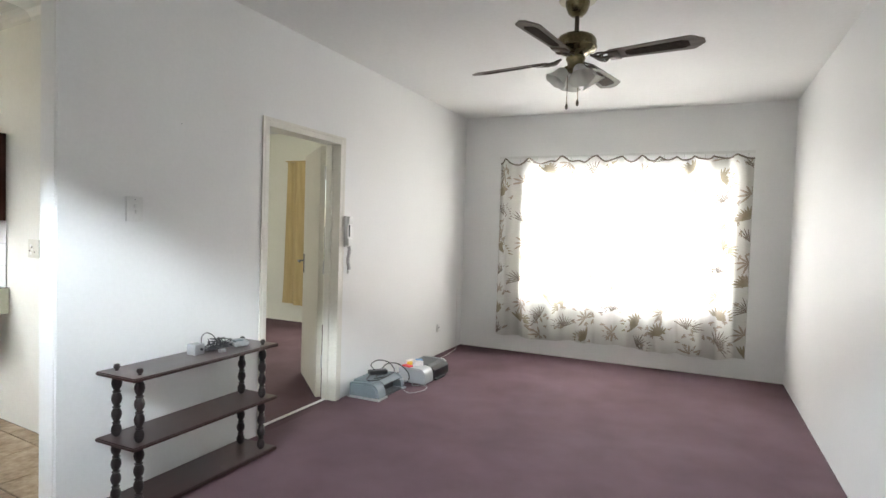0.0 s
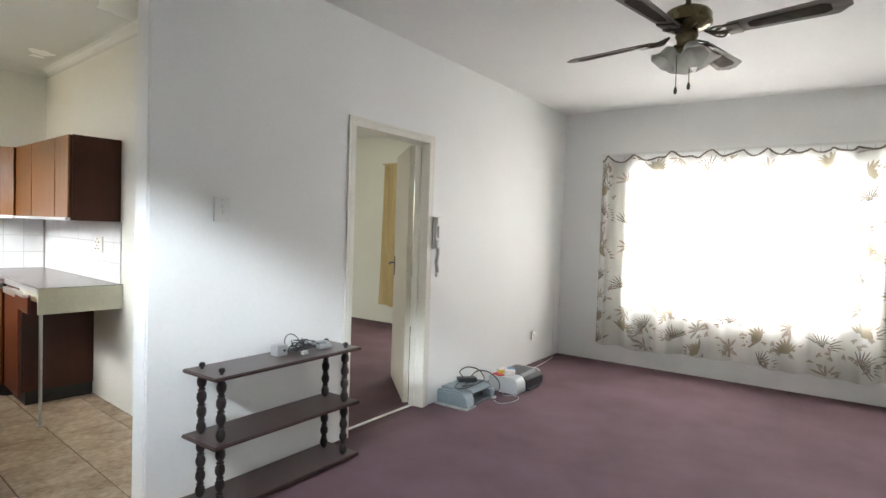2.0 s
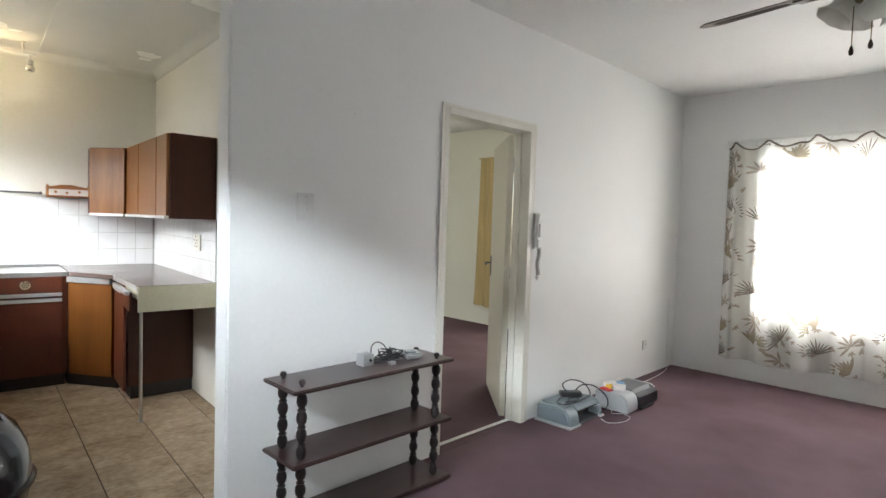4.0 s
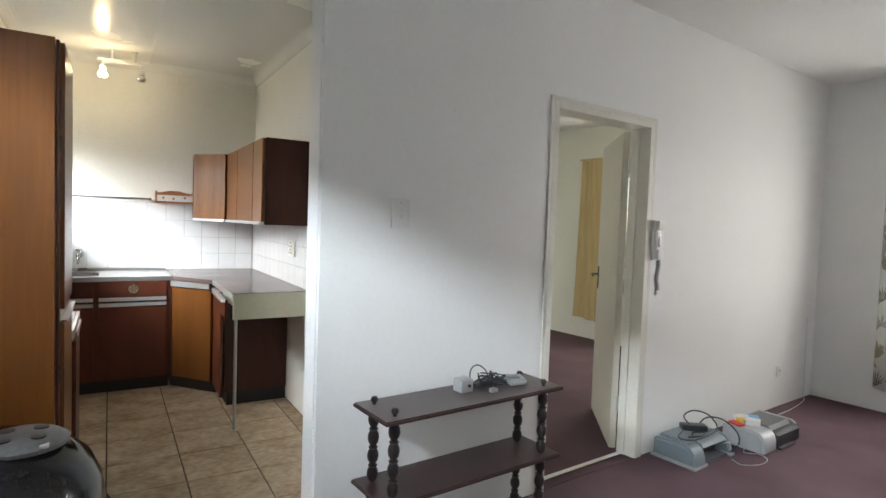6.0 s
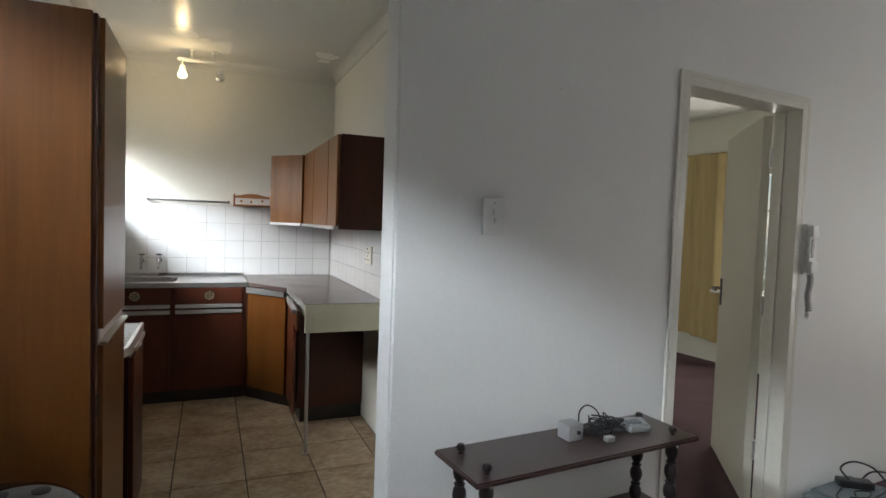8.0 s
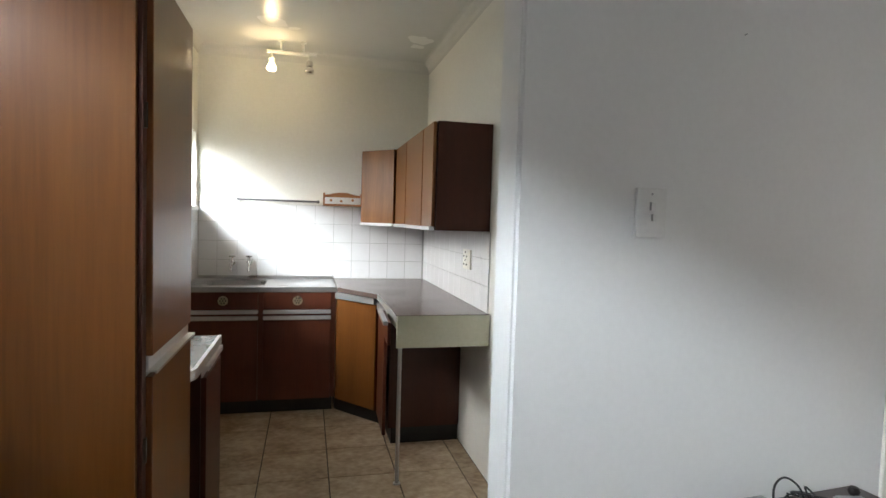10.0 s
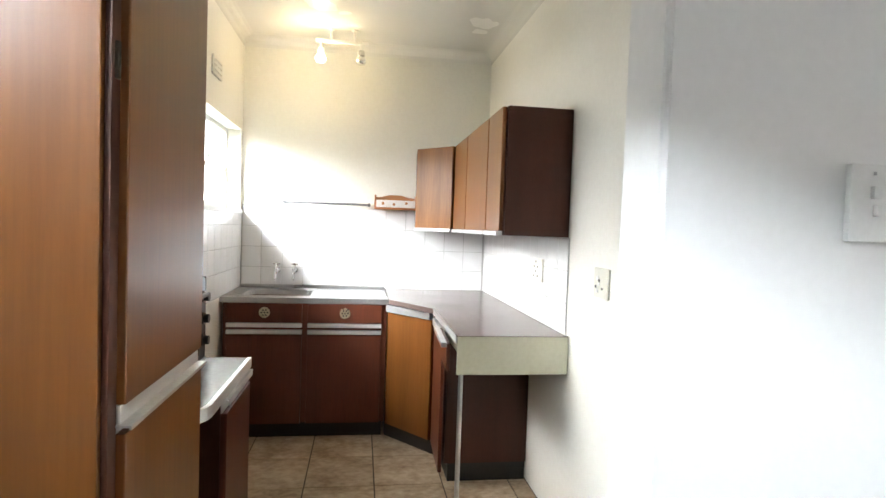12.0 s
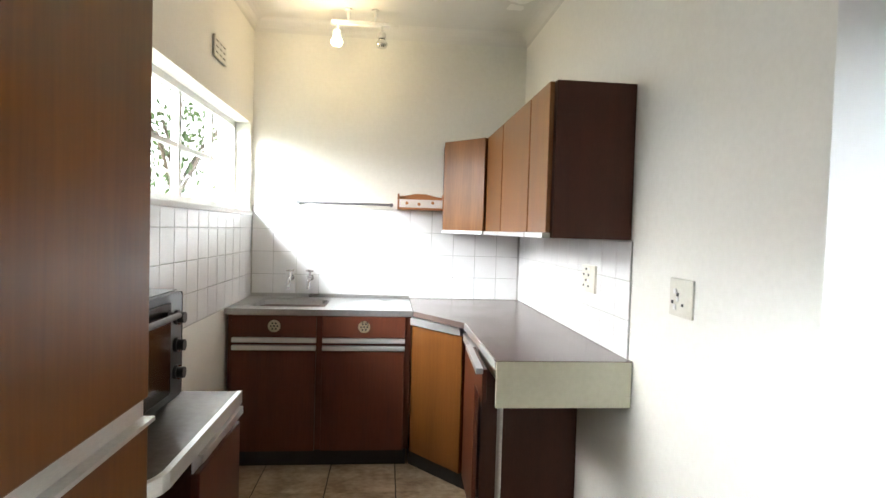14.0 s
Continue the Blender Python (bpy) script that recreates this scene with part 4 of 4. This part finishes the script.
part("handle", tube([(OX0 + 0.13, OYF + 0.012, 1.135), (OX0 + 0.13, OYF + 0.04, 1.135), (OX1 - 0.03, OYF + 0.04, 1.135), (OX1 - 0.03, OYF + 0.012, 1.135)], 0.008, 8), M_RAIL, odr)
part("top_plate", box(OX0 + 0.005, 1.175, 1.183, OX1 - 0.005, OYF - 0.01, 1.187, 0.002), M_DGREY, ov, "worn dark top plate")
for z in (1.118, 1.045, 0.972):
    kb = bmesh.new()
    for r, y0, y1 in ((0.020, OYF + 0.006, OYF + 0.014), (0.015, OYF + 0.012, OYF + 0.03)):
        tube([(OX0 + 0.055, y0, z), (OX0 + 0.055, y1, z)], r, 16, kb)
    k1 = part("knob", kb, M_BLACK, ov, "black control knob", True)
    part("knob_ring", tube([(OX0 + 0.055, OYF + 0.0135, z), (OX0 + 0.055, OYF + 0.0165, z)], 0.0195, 16), M_CHROME, k1)
for x in (OX0 + 0.03, OX1 - 0.03):
    for y in (1.20, OYF - 0.04):
        part("foot", lathe([(0.014, 0.878), (0.014, 0.906)], (x, y, 0), 10), M_BLACK, ov)

# ---- kitchen: sink unit along the back wall ----
sk = thing("sink_unit", (-4.5, 1.6, 0), "reddish-brown sink cupboard with two drawers, two doors and aluminium pulls", "cupboard")
SX, SY0, SY1 = -4.225, 1.10, 2.105
part("carcass", box(-4.795, SY0, 0.10, SX - 0.02, SY1, 0.868), M_WDARK, sk)
part("kickboard", box(-4.79, SY0 + 0.01, 0.0, SX - 0.03, SY1, 0.10), M_BLACKK, sk)
part("face_frame", box(SX - 0.02, SY0, 0.10, SX - 0.004, SY1 + 0.014, 0.868), M_WOOD, sk)
for y0, y1 in ((SY0 + 0.025, SY0 + 0.485), (SY0 + 0.52, SY1 - 0.02)):
    d1 = part("drawer_front", box(SX - 0.004, y0, 0.745, SX + 0.014, y1, 0.865, 0.003), M_WOOD, sk)
    yc = (y0 + y1) / 2
    ros = bmesh.new()
    tube([(SX + 0.014, yc, 0.808), (SX + 0.019, yc, 0.808)], 0.034, 24, ros)
    rk = part("drawer_rosette", ros, M_PALEBRASS, d1, "round brass rosette pull", True)
    for k in range(7):
        a = 2 * math.pi * k / 6
        rr = 0.0 if k == 6 else 0.018
        part("rosette_hole", tube([(SX + 0.0185, yc + rr * math.cos(a), 0.808 + rr * math.sin(a)), (SX + 0.0200, yc + rr * math.cos(a), 0.808 + rr * math.sin(a))], 0.0055, 10), M_BLACKK, rk)
    for z, owner in ((0.715, d1), (0.672, None)):
        st = box(SX - 0.004, y0, z, SX + 0.022, y1, z + 0.026, 0.003)
        part("aluminium_pull", st, M_ALU, owner or sk, "long aluminium channel pull")
    part("door", box(SX - 0.004, y0, 0.098, SX + 0.014, y1, 0.668, 0.003), M_WOOD, sk)
top = thing("kitchen_sink", (-4.5, 1.6, 0.87), "stainless steel sink top with a recessed basin and drainer", "sink")
wt = bmesh.new()
TX0, TX1, TY0, TY1 = -4.798, -4.215, 1.082, 2.125
BX0, BX1, BY0, BY1 = -4.66, -4.32, 1.19, 1.62
for x0, y0, x1, y1 in ((TX0, TY0, BX0, TY1), (BX1, TY0, TX1, TY1), (BX0, TY0, BX1, BY0), (BX0, BY1, BX1, TY1)):
    box(x0, y0, 0.888, x1, y1, 0.902, bm=wt)
box(TX1 - 0.014, TY0, 0.868, TX1, TY1, 0.888, bm=wt)
box(TX0, TY0, 0.902, TX0 + 0.014, TY1, 0.925, bm=wt)
part("rim", wt, M_STEEL, top)
bs = bmesh.new()
rings = []
for z, ins in ((0.9025, -0.012), (0.899, 0.0), (0.80, 0.012), (0.77, 0.03), (0.762, 0.08)):
    ring = []
    for i in range(32):
        a = 2 * math.pi * i / 32
        ca, sa = math.cos(a), math.sin(a)
        q = (abs(ca) ** 6 + abs(sa) ** 6) ** (-1 / 6)
        ring.append(bs.verts.new(((BX0 + BX1) / 2 + ((BX1 - BX0) / 2 - ins) * q * ca, (BY0 + BY1) / 2 + ((BY1 - BY0) / 2 - ins) * q * sa, z)))
    rings.append(ring)
for a, b in zip(rings, rings[1:]):
    for i in range(32):
        bs.faces.new((a[i], a[(i + 1) % 32], b[(i + 1) % 32], b[i]))
bs.faces.new(rings[-1])
part("basin", bs, M_STEEL, top, "shadowed steel basin", True)
part("drain", lathe([(0.0, 0.763), (0.028, 0.763), (0.03, 0.7665), (0.0, 0.766)], (-4.49, 1.405, 0), 18), M_CHROME, top)


def wall_tap(y):
    t = thing("tap", (-4.79, y, 1.0), "small chrome wall tap above the sink", "tap", group="taps above the sink")
    part("flange", tube([(-4.795, y, 1.03), (-4.785, y, 1.03)], 0.022, 16), M_CHROME, t, smooth=True)
    part("spout", tube(smooth_path([(-4.79, y, 1.03), (-4.74, y, 1.03), (-4.70, y, 1.02), (-4.69, y, 0.985), (-4.69, y, 0.965)], 5), 0.0115, 10), M_CHROME, t, smooth=True)
    part("stem", lathe([(0.014, 1.03), (0.012, 1.06), (0.008, 1.075)], (-4.745, y, 0), 12), M_CHROME, t, smooth=True)
    hd = bmesh.new()
    tube([(-4.745, y - 0.024, 1.08), (-4.745, y + 0.024, 1.08)], 0.007, 8, hd)
    tube([(-4.769, y, 1.08), (-4.721, y, 1.08)], 0.007, 8, hd)
    part("cross_handle", hd, M_CHROME, t, smooth=True)


wall_tap(1.345)
wall_tap(1.47)

# ---- kitchen: corner and right-hand units, worktop ----
cu = thing("corner_cupboard", (-4.4, 2.5, 0), "golden-brown corner cupboard with a diagonal door under the worktop", "cupboard")
A, B = Vector((-4.222, 2.120)), Vector((-3.895, 2.380))
part("carcass", prism([(-4.79, 2.13), (A.x - 0.02, 2.13), (B.x - 0.01, B.y + 0.02), (B.x - 0.01, 2.875), (-4.79, 2.875)], 0.10, 0.862), M_WDARK, cu)
part("kickboard", prism([(-4.78, 2.125), (A.x - 0.035, 2.125), (B.x - 0.02, B.y + 0.03), (B.x - 0.02, 2.87), (-4.78, 2.87)], 0.0, 0.09), M_BLACKK, cu)
dn = Vector((B.y - A.y, -(B.x - A.x))).normalized()
P, Q = A.lerp(B, 0.02), A.lerp(B, 0.97)
cd = part("door", prism([tuple(P), tuple(Q), tuple(Q - dn * 0.018), tuple(P - dn * 0.018)], 0.092, 0.822, 0.002), M_WOODT, cu)
part("aluminium_pull", prism([tuple(P + dn * 0.02), tuple(Q + dn * 0.02), tuple(Q - dn * 0.016), tuple(P - dn * 0.016)], 0.824, 0.866, 0.003), M_ALU, cd, "long aluminium channel pull")

rc = thing("end_cupboard", (-3.7, 2.6, 0), "reddish-brown cupboard with door ajar and dark side panel", "cupboard")
part("carcass", box(-3.885, 2.42, 0.10, -3.552, 2.876, 0.862), M_WDARK, rc)
part("kickboard", box(-3.885, 2.44, 0.0, -3.556, 2.872, 0.10), M_BLACKK, rc)
part("drawer_front", box(-3.885, 2.395, 0.73, -3.56, 2.415, 0.858, 0.003), M_WOOD, rc)
dm = pose(-3.875, 2.405, 0, 0, 0, -2)
rd = part("door", box(0.0, -0.02, 0.095, 0.42, 0.0, 0.80, 0.003, m=dm), M_WOOD, rc, "door standing ajar")
part("aluminium_pull", box(0.0, -0.032, 0.80, 0.42, 0.0, 0.842, 0.003, m=dm), M_ALU, rd, "long aluminium channel pull")

wk = thing("kitchen_counter", (-3.9, 2.6, 0.87), "brown laminate worktop with cream end board and steel leg", "worktop")
part("top", prism([(-4.795, 2.128), (-4.19, 2.128), (-3.80, 2.372), (-3.01, 2.372), (-3.01, 2.876), (-4.795, 2.876)], 0.874, 0.904, 0.002), M_TOP, wk)
part("edge_strip", prism([(-3.80, 2.372), (-3.01, 2.372), (-3.01, 2.366), (-3.80, 2.366)], 0.872, 0.9055), M_ALU, wk, "thin aluminium edge strip")
part("edge_strip", prism([(-3.016, 2.366), (-2.990, 2.366), (-2.990, 2.876), (-3.016, 2.876)], 0.9045, 0.9075), M_TOP, wk, "thin brown edge lip")
part("end_board", box(-3.009, 2.372, 0.735, -2.992, 2.876, 0.904, 0.002), M_CREAM, wk, "cream-painted end board")
part("support_rail", box(-3.545, 2.40, 0.80, -3.03, 2.418, 0.872), M_CREAM, wk)
part("leg", tube([(-3.022, 2.396, 0.0), (-3.022, 2.396, 0.874)], 0.0105, 12), M_STEEL, wk, "thin steel leg", True)
part("leg_foot", lathe([(0.02, 0.0), (0.02, 0.006), (0.0, 0.007)], (-3.022, 2.396, 0), 12), M_STEEL, wk)
# loose drawer front hanging at the worktop's end
part("drawer_front", box(0, -0.018, 0.735, 0.40, 0, 0.858, 0.003, m=pose(-3.46, 2.372, 0, 0, 0, -3)), M_WOOD, wk, "loose drawer front")
part("aluminium_pull", box(0, -0.045, 0.845, 0.42, -0.018, 0.868, 0.003, m=pose(-3.46, 2.372, 0, 0, 0, -3)), M_ALU, wk, "long aluminium channel pull")

# ---- kitchen: wall cupboards ----
wc = thing("wall_cupboard", (-3.7, 2.88, 1.35), "wall cupboard with golden-brown doors and a dark brown end panel", "wall cupboard")
part("carcass", box(-4.345, 2.575, 1.352, -3.045, 2.876, 1.93), M_WDARK, wc, "dark brown carcass")
for x0, x1, mt in ((-4.345, -3.905, M_WOODL), (-3.895, -3.345, M_WOODL), (-3.335, -3.06, M_WOODL)):
    d = part("door", box(x0 + 0.004, 2.552, 1.372, x1 - 0.004, 2.571, 1.928, 0.003), mt, wc)
    part("aluminium_pull", box(x0 + 0.004, 2.54, 1.350, x1 - 0.004, 2.571, 1.371, 0.003), M_ALU, d, "aluminium pull along the lower edge")
wd = thing("corner_wall_cupboard", (-4.6, 2.7, 1.35), "corner wall cupboard with a golden-brown diagonal door", "wall cupboard")
A2, B2 = Vector((-4.605, 2.335)), Vector((-4.352, 2.552))
part("carcass", prism([(-4.795, 2.335), (A2.x, A2.y), (-4.35, 2.575), (-4.35, 2.876), (-4.795, 2.876)], 1.352, 1.93), M_WDARK, wd)
n2 = Vector((B2.y - A2.y, -(B2.x - A2.x))).normalized()
d2 = part("door", prism([tuple(A2 + n2 * 0.003), tuple(B2 + n2 * 0.003), tuple(B2 + n2 * 0.022), tuple(A2 + n2 * 0.022)], 1.372, 1.928, 0.002), M_WOODL, wd)
part("aluminium_pull", prism([tuple(A2 + n2 * 0.003), tuple(B2 + n2 * 0.003), tuple(B2 + n2 * 0.034), tuple(A2 + n2 * 0.034)], 1.350, 1.371, 0.002), M_ALU, d2, "aluminium pull along the lower edge")

# ---- kitchen: small things ----
sr = thing("spice_rack", (-4.78, 2.18, 1.49), "small orange pine spice rack with a pale printed panel", "rack")
part("back_board", prism([(2.03, 1.505), (2.335, 1.505), (2.335, 1.585), (2.29, 1.59), (2.22, 1.606), (2.145, 1.606), (2.075, 1.59), (2.03, 1.585)], 0, 0.012), M_PINE, sr)
sr.children[0].data.transform(Matrix(((0, 0, 1, -4.797), (1, 0, 0, 0), (0, 1, 0, 0), (0, 0, 0, 1))) @ Matrix.Translation(Vector((-4.78, 2.18, 1.49))))
sr.children[0].data.transform(Matrix.Translation(-Vector((-4.78, 2.18, 1.49))))
part("shelf", box(-4.785, 2.03, 1.497, -4.70, 2.335, 1.508, 0.002), M_PINE, sr)
for y in (2.03, 2.325):
    part("side", box(-4.785, y, 1.508, -4.70, y + 0.012, 1.60, 0.003), M_PINE, sr)
part("front_panel", box(-4.706, 2.042, 1.512, -4.700, 2.325, 1.565, 0.001), M_PAPER, sr, "pale panel with faded printed flowers")
for y, z in ((2.09, 1.54), (2.17, 1.535), (2.26, 1.545)):
    part("printed_flower", tube([(-4.6995, y, z), (-4.698, y, z)], 0.011, 8), M_PINE, sr)
tr = thing("towel_rail", (-4.77, 1.69, 1.52), "thin chrome towel rail on the kitchen wall", "towel rail")
part("rail", tube([(-4.75, 1.375, 1.525), (-4.75, 2.0, 1.525)], 0.008, 10), M_RAIL, tr, smooth=True)
for y in (1.385, 1.99):
    part("bracket", tube([(-4.80, y, 1.525), (-4.742, y, 1.525)], 0.013, 10), M_RAIL, tr, smooth=True)


def kitchen_plate(name, x0, z0, x1, z1, label, cat, marks):
    o = thing(name, ((x0 + x1) / 2, 2.872, z0), label, cat)
    part("plate", box(x0, 2.862 if x0 < -3 else 2.871, z0, x1, 2.879, z1, 0.003), M_CREAMPL, o, smooth=True)
    for x, z, s, mt in marks:
        part("rocker" if mt is M_WHITE else "pin_hole", box(x - s, 2.8585 if x0 < -3 else 2.868, z - s, x + s, 2.8625 if x0 < -3 else 2.872, z + s, 0.001), mt, o)


kitchen_plate("kitchen_switch", -2.735, 1.122, -2.603, 1.240, "cream light switch plate on the kitchen wall", "switch", ((-2.70, 1.20, 0.008, M_WHITE), (-2.685, 1.175, 0.006, M_WHITE), (-2.70, 1.15, 0.008, M_WHITE), (-2.685, 1.19, 0.005, M_BLACK), (-2.715, 1.165, 0.005, M_BLACK), (-2.655, 1.16, 0.004, M_BLACK)))
kitchen_plate("kitchen_socket", -3.515, 1.113, -3.36, 1.233, "white double socket above the worktop", "socket", tuple((-3.49 + 0.03 * i, 1.14 + 0.025 * j, 0.005, M_BLACK if (i + j) % 2 == 0 else M_WHITE) for i in range(3) for j in range(4)))

tl = thing("track_light", (-4.58, 1.8, H), "white ceiling track light with one lit spot and one dark spot", "light")
part("bar", box(-4.525, 1.60, 2.598, -4.487, 1.955, 2.618, 0.004), M_WPAINT, tl)
for y in (1.70, 1.86):
    part("ceiling_stand", lathe([(0.022, 2.694), (0.022, 2.684), (0.008, 2.680), (0.008, 2.617)], (-4.506, y, 0), 14), M_WPAINT, tl, smooth=True)
for y, lit in ((1.635, True), (1.905, False)):
    part("stem", tube([(-4.505, y, 2.600), (-4.502, y, 2.558)], 0.009, 8), M_WPAINT, tl)
    cp = lathe([(0.016, 0.03), (0.024, 0.022), (0.026, -0.01), (0.020, -0.012), (0.0, -0.012)], (-4.50, y, 2.532), 18)
    sp = part("spot_holder", cp, M_WPAINT if lit else M_CHROME, tl, "" if lit else "bare metal spot holder", True)
    bl = lathe([(0.014, 0.0), (0.024, -0.010), (0.035, -0.028), (0.036, -0.040), (0.027, -0.056), (0.0, -0.063)], (-4.495, y, 2.522), 20)
    part("bulb", bl, M_BULB if lit else M_CHROME, sp, "glowing warm bulb" if lit else "unlit reflector bulb", True)
pl = bpy.data.lights.new("track_bulb", "POINT")
pl.energy, pl.color, pl.shadow_soft_size = 3.5, (1.0, 0.76, 0.42), 0.04
plo = new("track_bulb", pl)
plo.location = (-4.42, 1.635, 2.49)
vb = thing("vent_brick", (-4.04, 1.08, 2.215), "cream ventilation grille high on the kitchen wall", "vent")
# dark sheet behind the slats; its colour is the shade in the openings
part("frame", box(-4.14, 1.081, 2.205, -3.945, 1.084, 2.31), M_DGREY, vb, "dark sheet in place of the shaded openings")
for k in range(4):
    part("slat", box(-4.14, 1.084, 2.205 + 0.029 * k, -3.945, 1.095, 2.2255 + 0.029 * k, 0.002), M_FRAME, vb)
for k in range(4):
    part("rib", box(-4.14 + 0.06 * k, 1.084, 2.205, -4.120 + 0.06 * k, 1.094, 2.31, 0.002), M_FRAME, vb)

# ---- bedroom drape ----
dr = thing("bedroom_drape", (-2.35, 4.6, 0.27), "plain tan drape hanging on the bedroom wall", "curtain", LOUNGE)
db = bmesh.new()
gr = []
for j in range(13):
    row = []
    for i in range(61):
        w = -2.74 + 0.50 * i / 60 - (0.06 * (1 - j / 12) ** 2 if i < 4 else 0)
        z = 0.27 + 1.99 * j / 12 - 0.05 * (i / 60) * (1 - j / 12)
        row.append(db.verts.new((w, 4.59 + 0.02 * math.sin(30 * w) + 0.01 * math.sin(47 * w + z), z)))
    gr.append(row)
for j in range(12):
    for i in range(60):
        db.faces.new((gr[j][i], gr[j][i + 1], gr[j + 1][i + 1], gr[j + 1][i]))
part("cloth", db, M_DRAPE, dr, smooth=True)
part("rod", tube([(-2.8, 4.60, 2.27), (-2.2, 4.60, 2.27)], 0.009, 8), M_DRAPE, dr)

# ---- garden seen through the kitchen window ----
bd = bmesh.new()
bd.faces.new([bd.verts.new(v) for v in ((-16, -9, -0.3), (10, -9, -0.3), (10, -9, 12), (-16, -9, 12))])
bd.verts.ensure_lookup_table()
bd.faces.new([bd.verts[0], bd.verts[3], bd.verts.new((-16, 0.7, 12)), bd.verts.new((-16, 0.7, -0.3))])
single("backdrop", bd, M_HAZE, "bright hazy sky beyond the garden", "sky", kind="structure")
trr = thing("tree", (-7.7, -0.45, -0.35), "garden tree with loose dark foliage", "tree")
part("trunk", lathe([(0.13, -0.35), (0.10, 0.6), (0.07, 1.5), (0.04, 2.3)], (-7.7, -0.45, 0), 12), M_BARK, trr, smooth=True)
lv = bmesh.new()
rt = random.Random(11)
for k in range(650):
    c = Vector((-7.7, -0.45, 2.3)) + Vector((rt.gauss(0, 0.30), rt.gauss(0, 0.28), rt.gauss(0, 0.36)))
    s = rt.uniform(0.03, 0.06)
    q = Euler((rt.uniform(0, 6), rt.uniform(0, 6), rt.uniform(0, 6))).to_matrix()
    vs = [lv.verts.new(c + q @ Vector(p) * s) for p in ((-1, 0, 0), (0, -0.45, 0.1), (1.2, 0, 0), (0, 0.45, 0.1))]
    lv.faces.new(vs)
for k in range(5):
    a = k * 1.26
    part("limb", tube([(-7.7, -0.45, 1.5 + 0.12 * k), (-7.7 + 0.3 * math.cos(a), -0.45 + 0.3 * math.sin(a), 2.0 + 0.12 * k), (-7.7 + 0.55 * math.cos(a), -0.45 + 0.55 * math.sin(a), 2.3 + 0.1 * k)], 0.022, 7), M_BARK, trr)
part("crown", lv, M_FOLI, trr)

# ---- tiles, last ----
kitchen_floor = bpy.data.objects["floor_kitchen_screed"]


def bevelled_tile(sx, sy, t, b):
    bm = bmesh.new()
    lo = [bm.verts.new((x * sx / 2, y * sy / 2, -t)) for x, y in ((-1, -1), (1, -1), (1, 1), (-1, 1))]
    mi = [bm.verts.new((x * sx / 2, y * sy / 2, -b)) for x, y in ((-1, -1), (1, -1), (1, 1), (-1, 1))]
    hi = [bm.verts.new((x * (sx / 2 - b), y * (sy / 2 - b), 0)) for x, y in ((-1, -1), (1, -1), (1, 1), (-1, 1))]
    bm.faces.new(hi)
    for a, c in ((lo, mi), (mi, hi)):
        for i in range(4):
            bm.faces.new((a[i], a[(i + 1) % 4], c[(i + 1) % 4], c[i]))
    bm.normal_update()
    return bm


def tile_mesh(name, sx, sy, t, b, mat):
    me = bpy.data.meshes.new(name)
    bm = bevelled_tile(sx, sy, t, b)
    bm.to_mesh(me)
    bm.free()
    me.materials.append(mat)
    return me


TP, TQ = 0.380, 0.366
XR, YR = -2.392, 1.681
made = {}
rnd = random.Random(2)
for i in range(-7, 4):
    for j in range(-3, 5):
        x0, x1 = max(XR + TP * i, -4.80), min(XR + TP * (i + 1), -1.16)
        y0, y1 = max(YR + TQ * j, 1.08), min(YR + TQ * (j + 1), 2.88)
        if x1 - x0 < 0.03 or y1 - y0 < 0.03:
            continue
        key = (round(x1 - x0, 3), round(y1 - y0, 3))
        if key not in made:
            made[key] = tile_mesh("floor_tile", key[0] - 0.007, key[1] - 0.007, 0.006, 0.0015, M_TILE)
        o = new("tile", made[key])
        o.parent = kitchen_floor
        o.matrix_world = pose((x0 + x1) / 2, (y0 + y1) / 2, 0.0005 * rnd.random(), rnd.uniform(-0.05, 0.05), rnd.uniform(-0.05, 0.05), 0)


def wall_tiles(wallname, place, a0, a1, first, rows, pitch, skip=lambda a, z: False):
    """Square glazed tiles; place(a, z) gives the pose of a tile's middle on the wall."""
    wall_ob = bpy.data.objects[wallname]
    a = first
    while a < a1:
        p0, p1 = max(a, a0), min(a + pitch, a1)
        if p1 - p0 > 0.02:
            for z0, z1 in rows:
                if skip((p0 + p1) / 2, (z0 + z1) / 2):
                    continue
                key = ("w", round(p1 - p0, 3), round(z1 - z0, 3))
                if key not in made:
                    made[key] = tile_mesh("wall_tile", key[1] - 0.003, key[2] - 0.003, 0.007, 0.0012, M_WTILE)
                o = new("tile", made[key])
                o.parent = wall_ob
                o.matrix_world = place((p0 + p1) / 2, (z0 + z1) / 2)
        a += pitch


P15 = 0.1485
ROWS_B = [(0.905, 1.050), (1.050, 1.1985), (1.1985, 1.347), (1.347, 1.4955)]
wall_tiles("wall_kitchen_back", lambda a, z: pose(-4.792, a, z, 90, 0, 90), 1.09, 2.872, 1.079, ROWS_B, P15)
wall_tiles("wall_kitchen_right", lambda a, z: pose(a, 2.872, z, 90, 0, 0), -4.79, -3.035, -4.797, ROWS_B[:3], P15)
wall_tiles("wall_kitchen_left", lambda a, z: pose(a, 1.088, z, 90, 0, 180), -4.79, -2.73, -4.797, [(0.905, 1.050), (1.050, 1.1985), (1.1985, 1.347), (1.347, 1.448)], P15)
for nm, xs in (("grout_back", (-4.7995, 1.085, 0.9, -4.7955, 2.878, 1.497)), ("grout_right", (-4.795, 2.8755, 0.9, -3.034, 2.8795, 1.348)), ("grout_left", (-4.795, 1.0805, 0.9, -2.73, 1.0845, 1.449))):
    single(nm, box(*xs), M_WGROUT, "pale grout behind the white wall tiles", "wall", kind="structure")
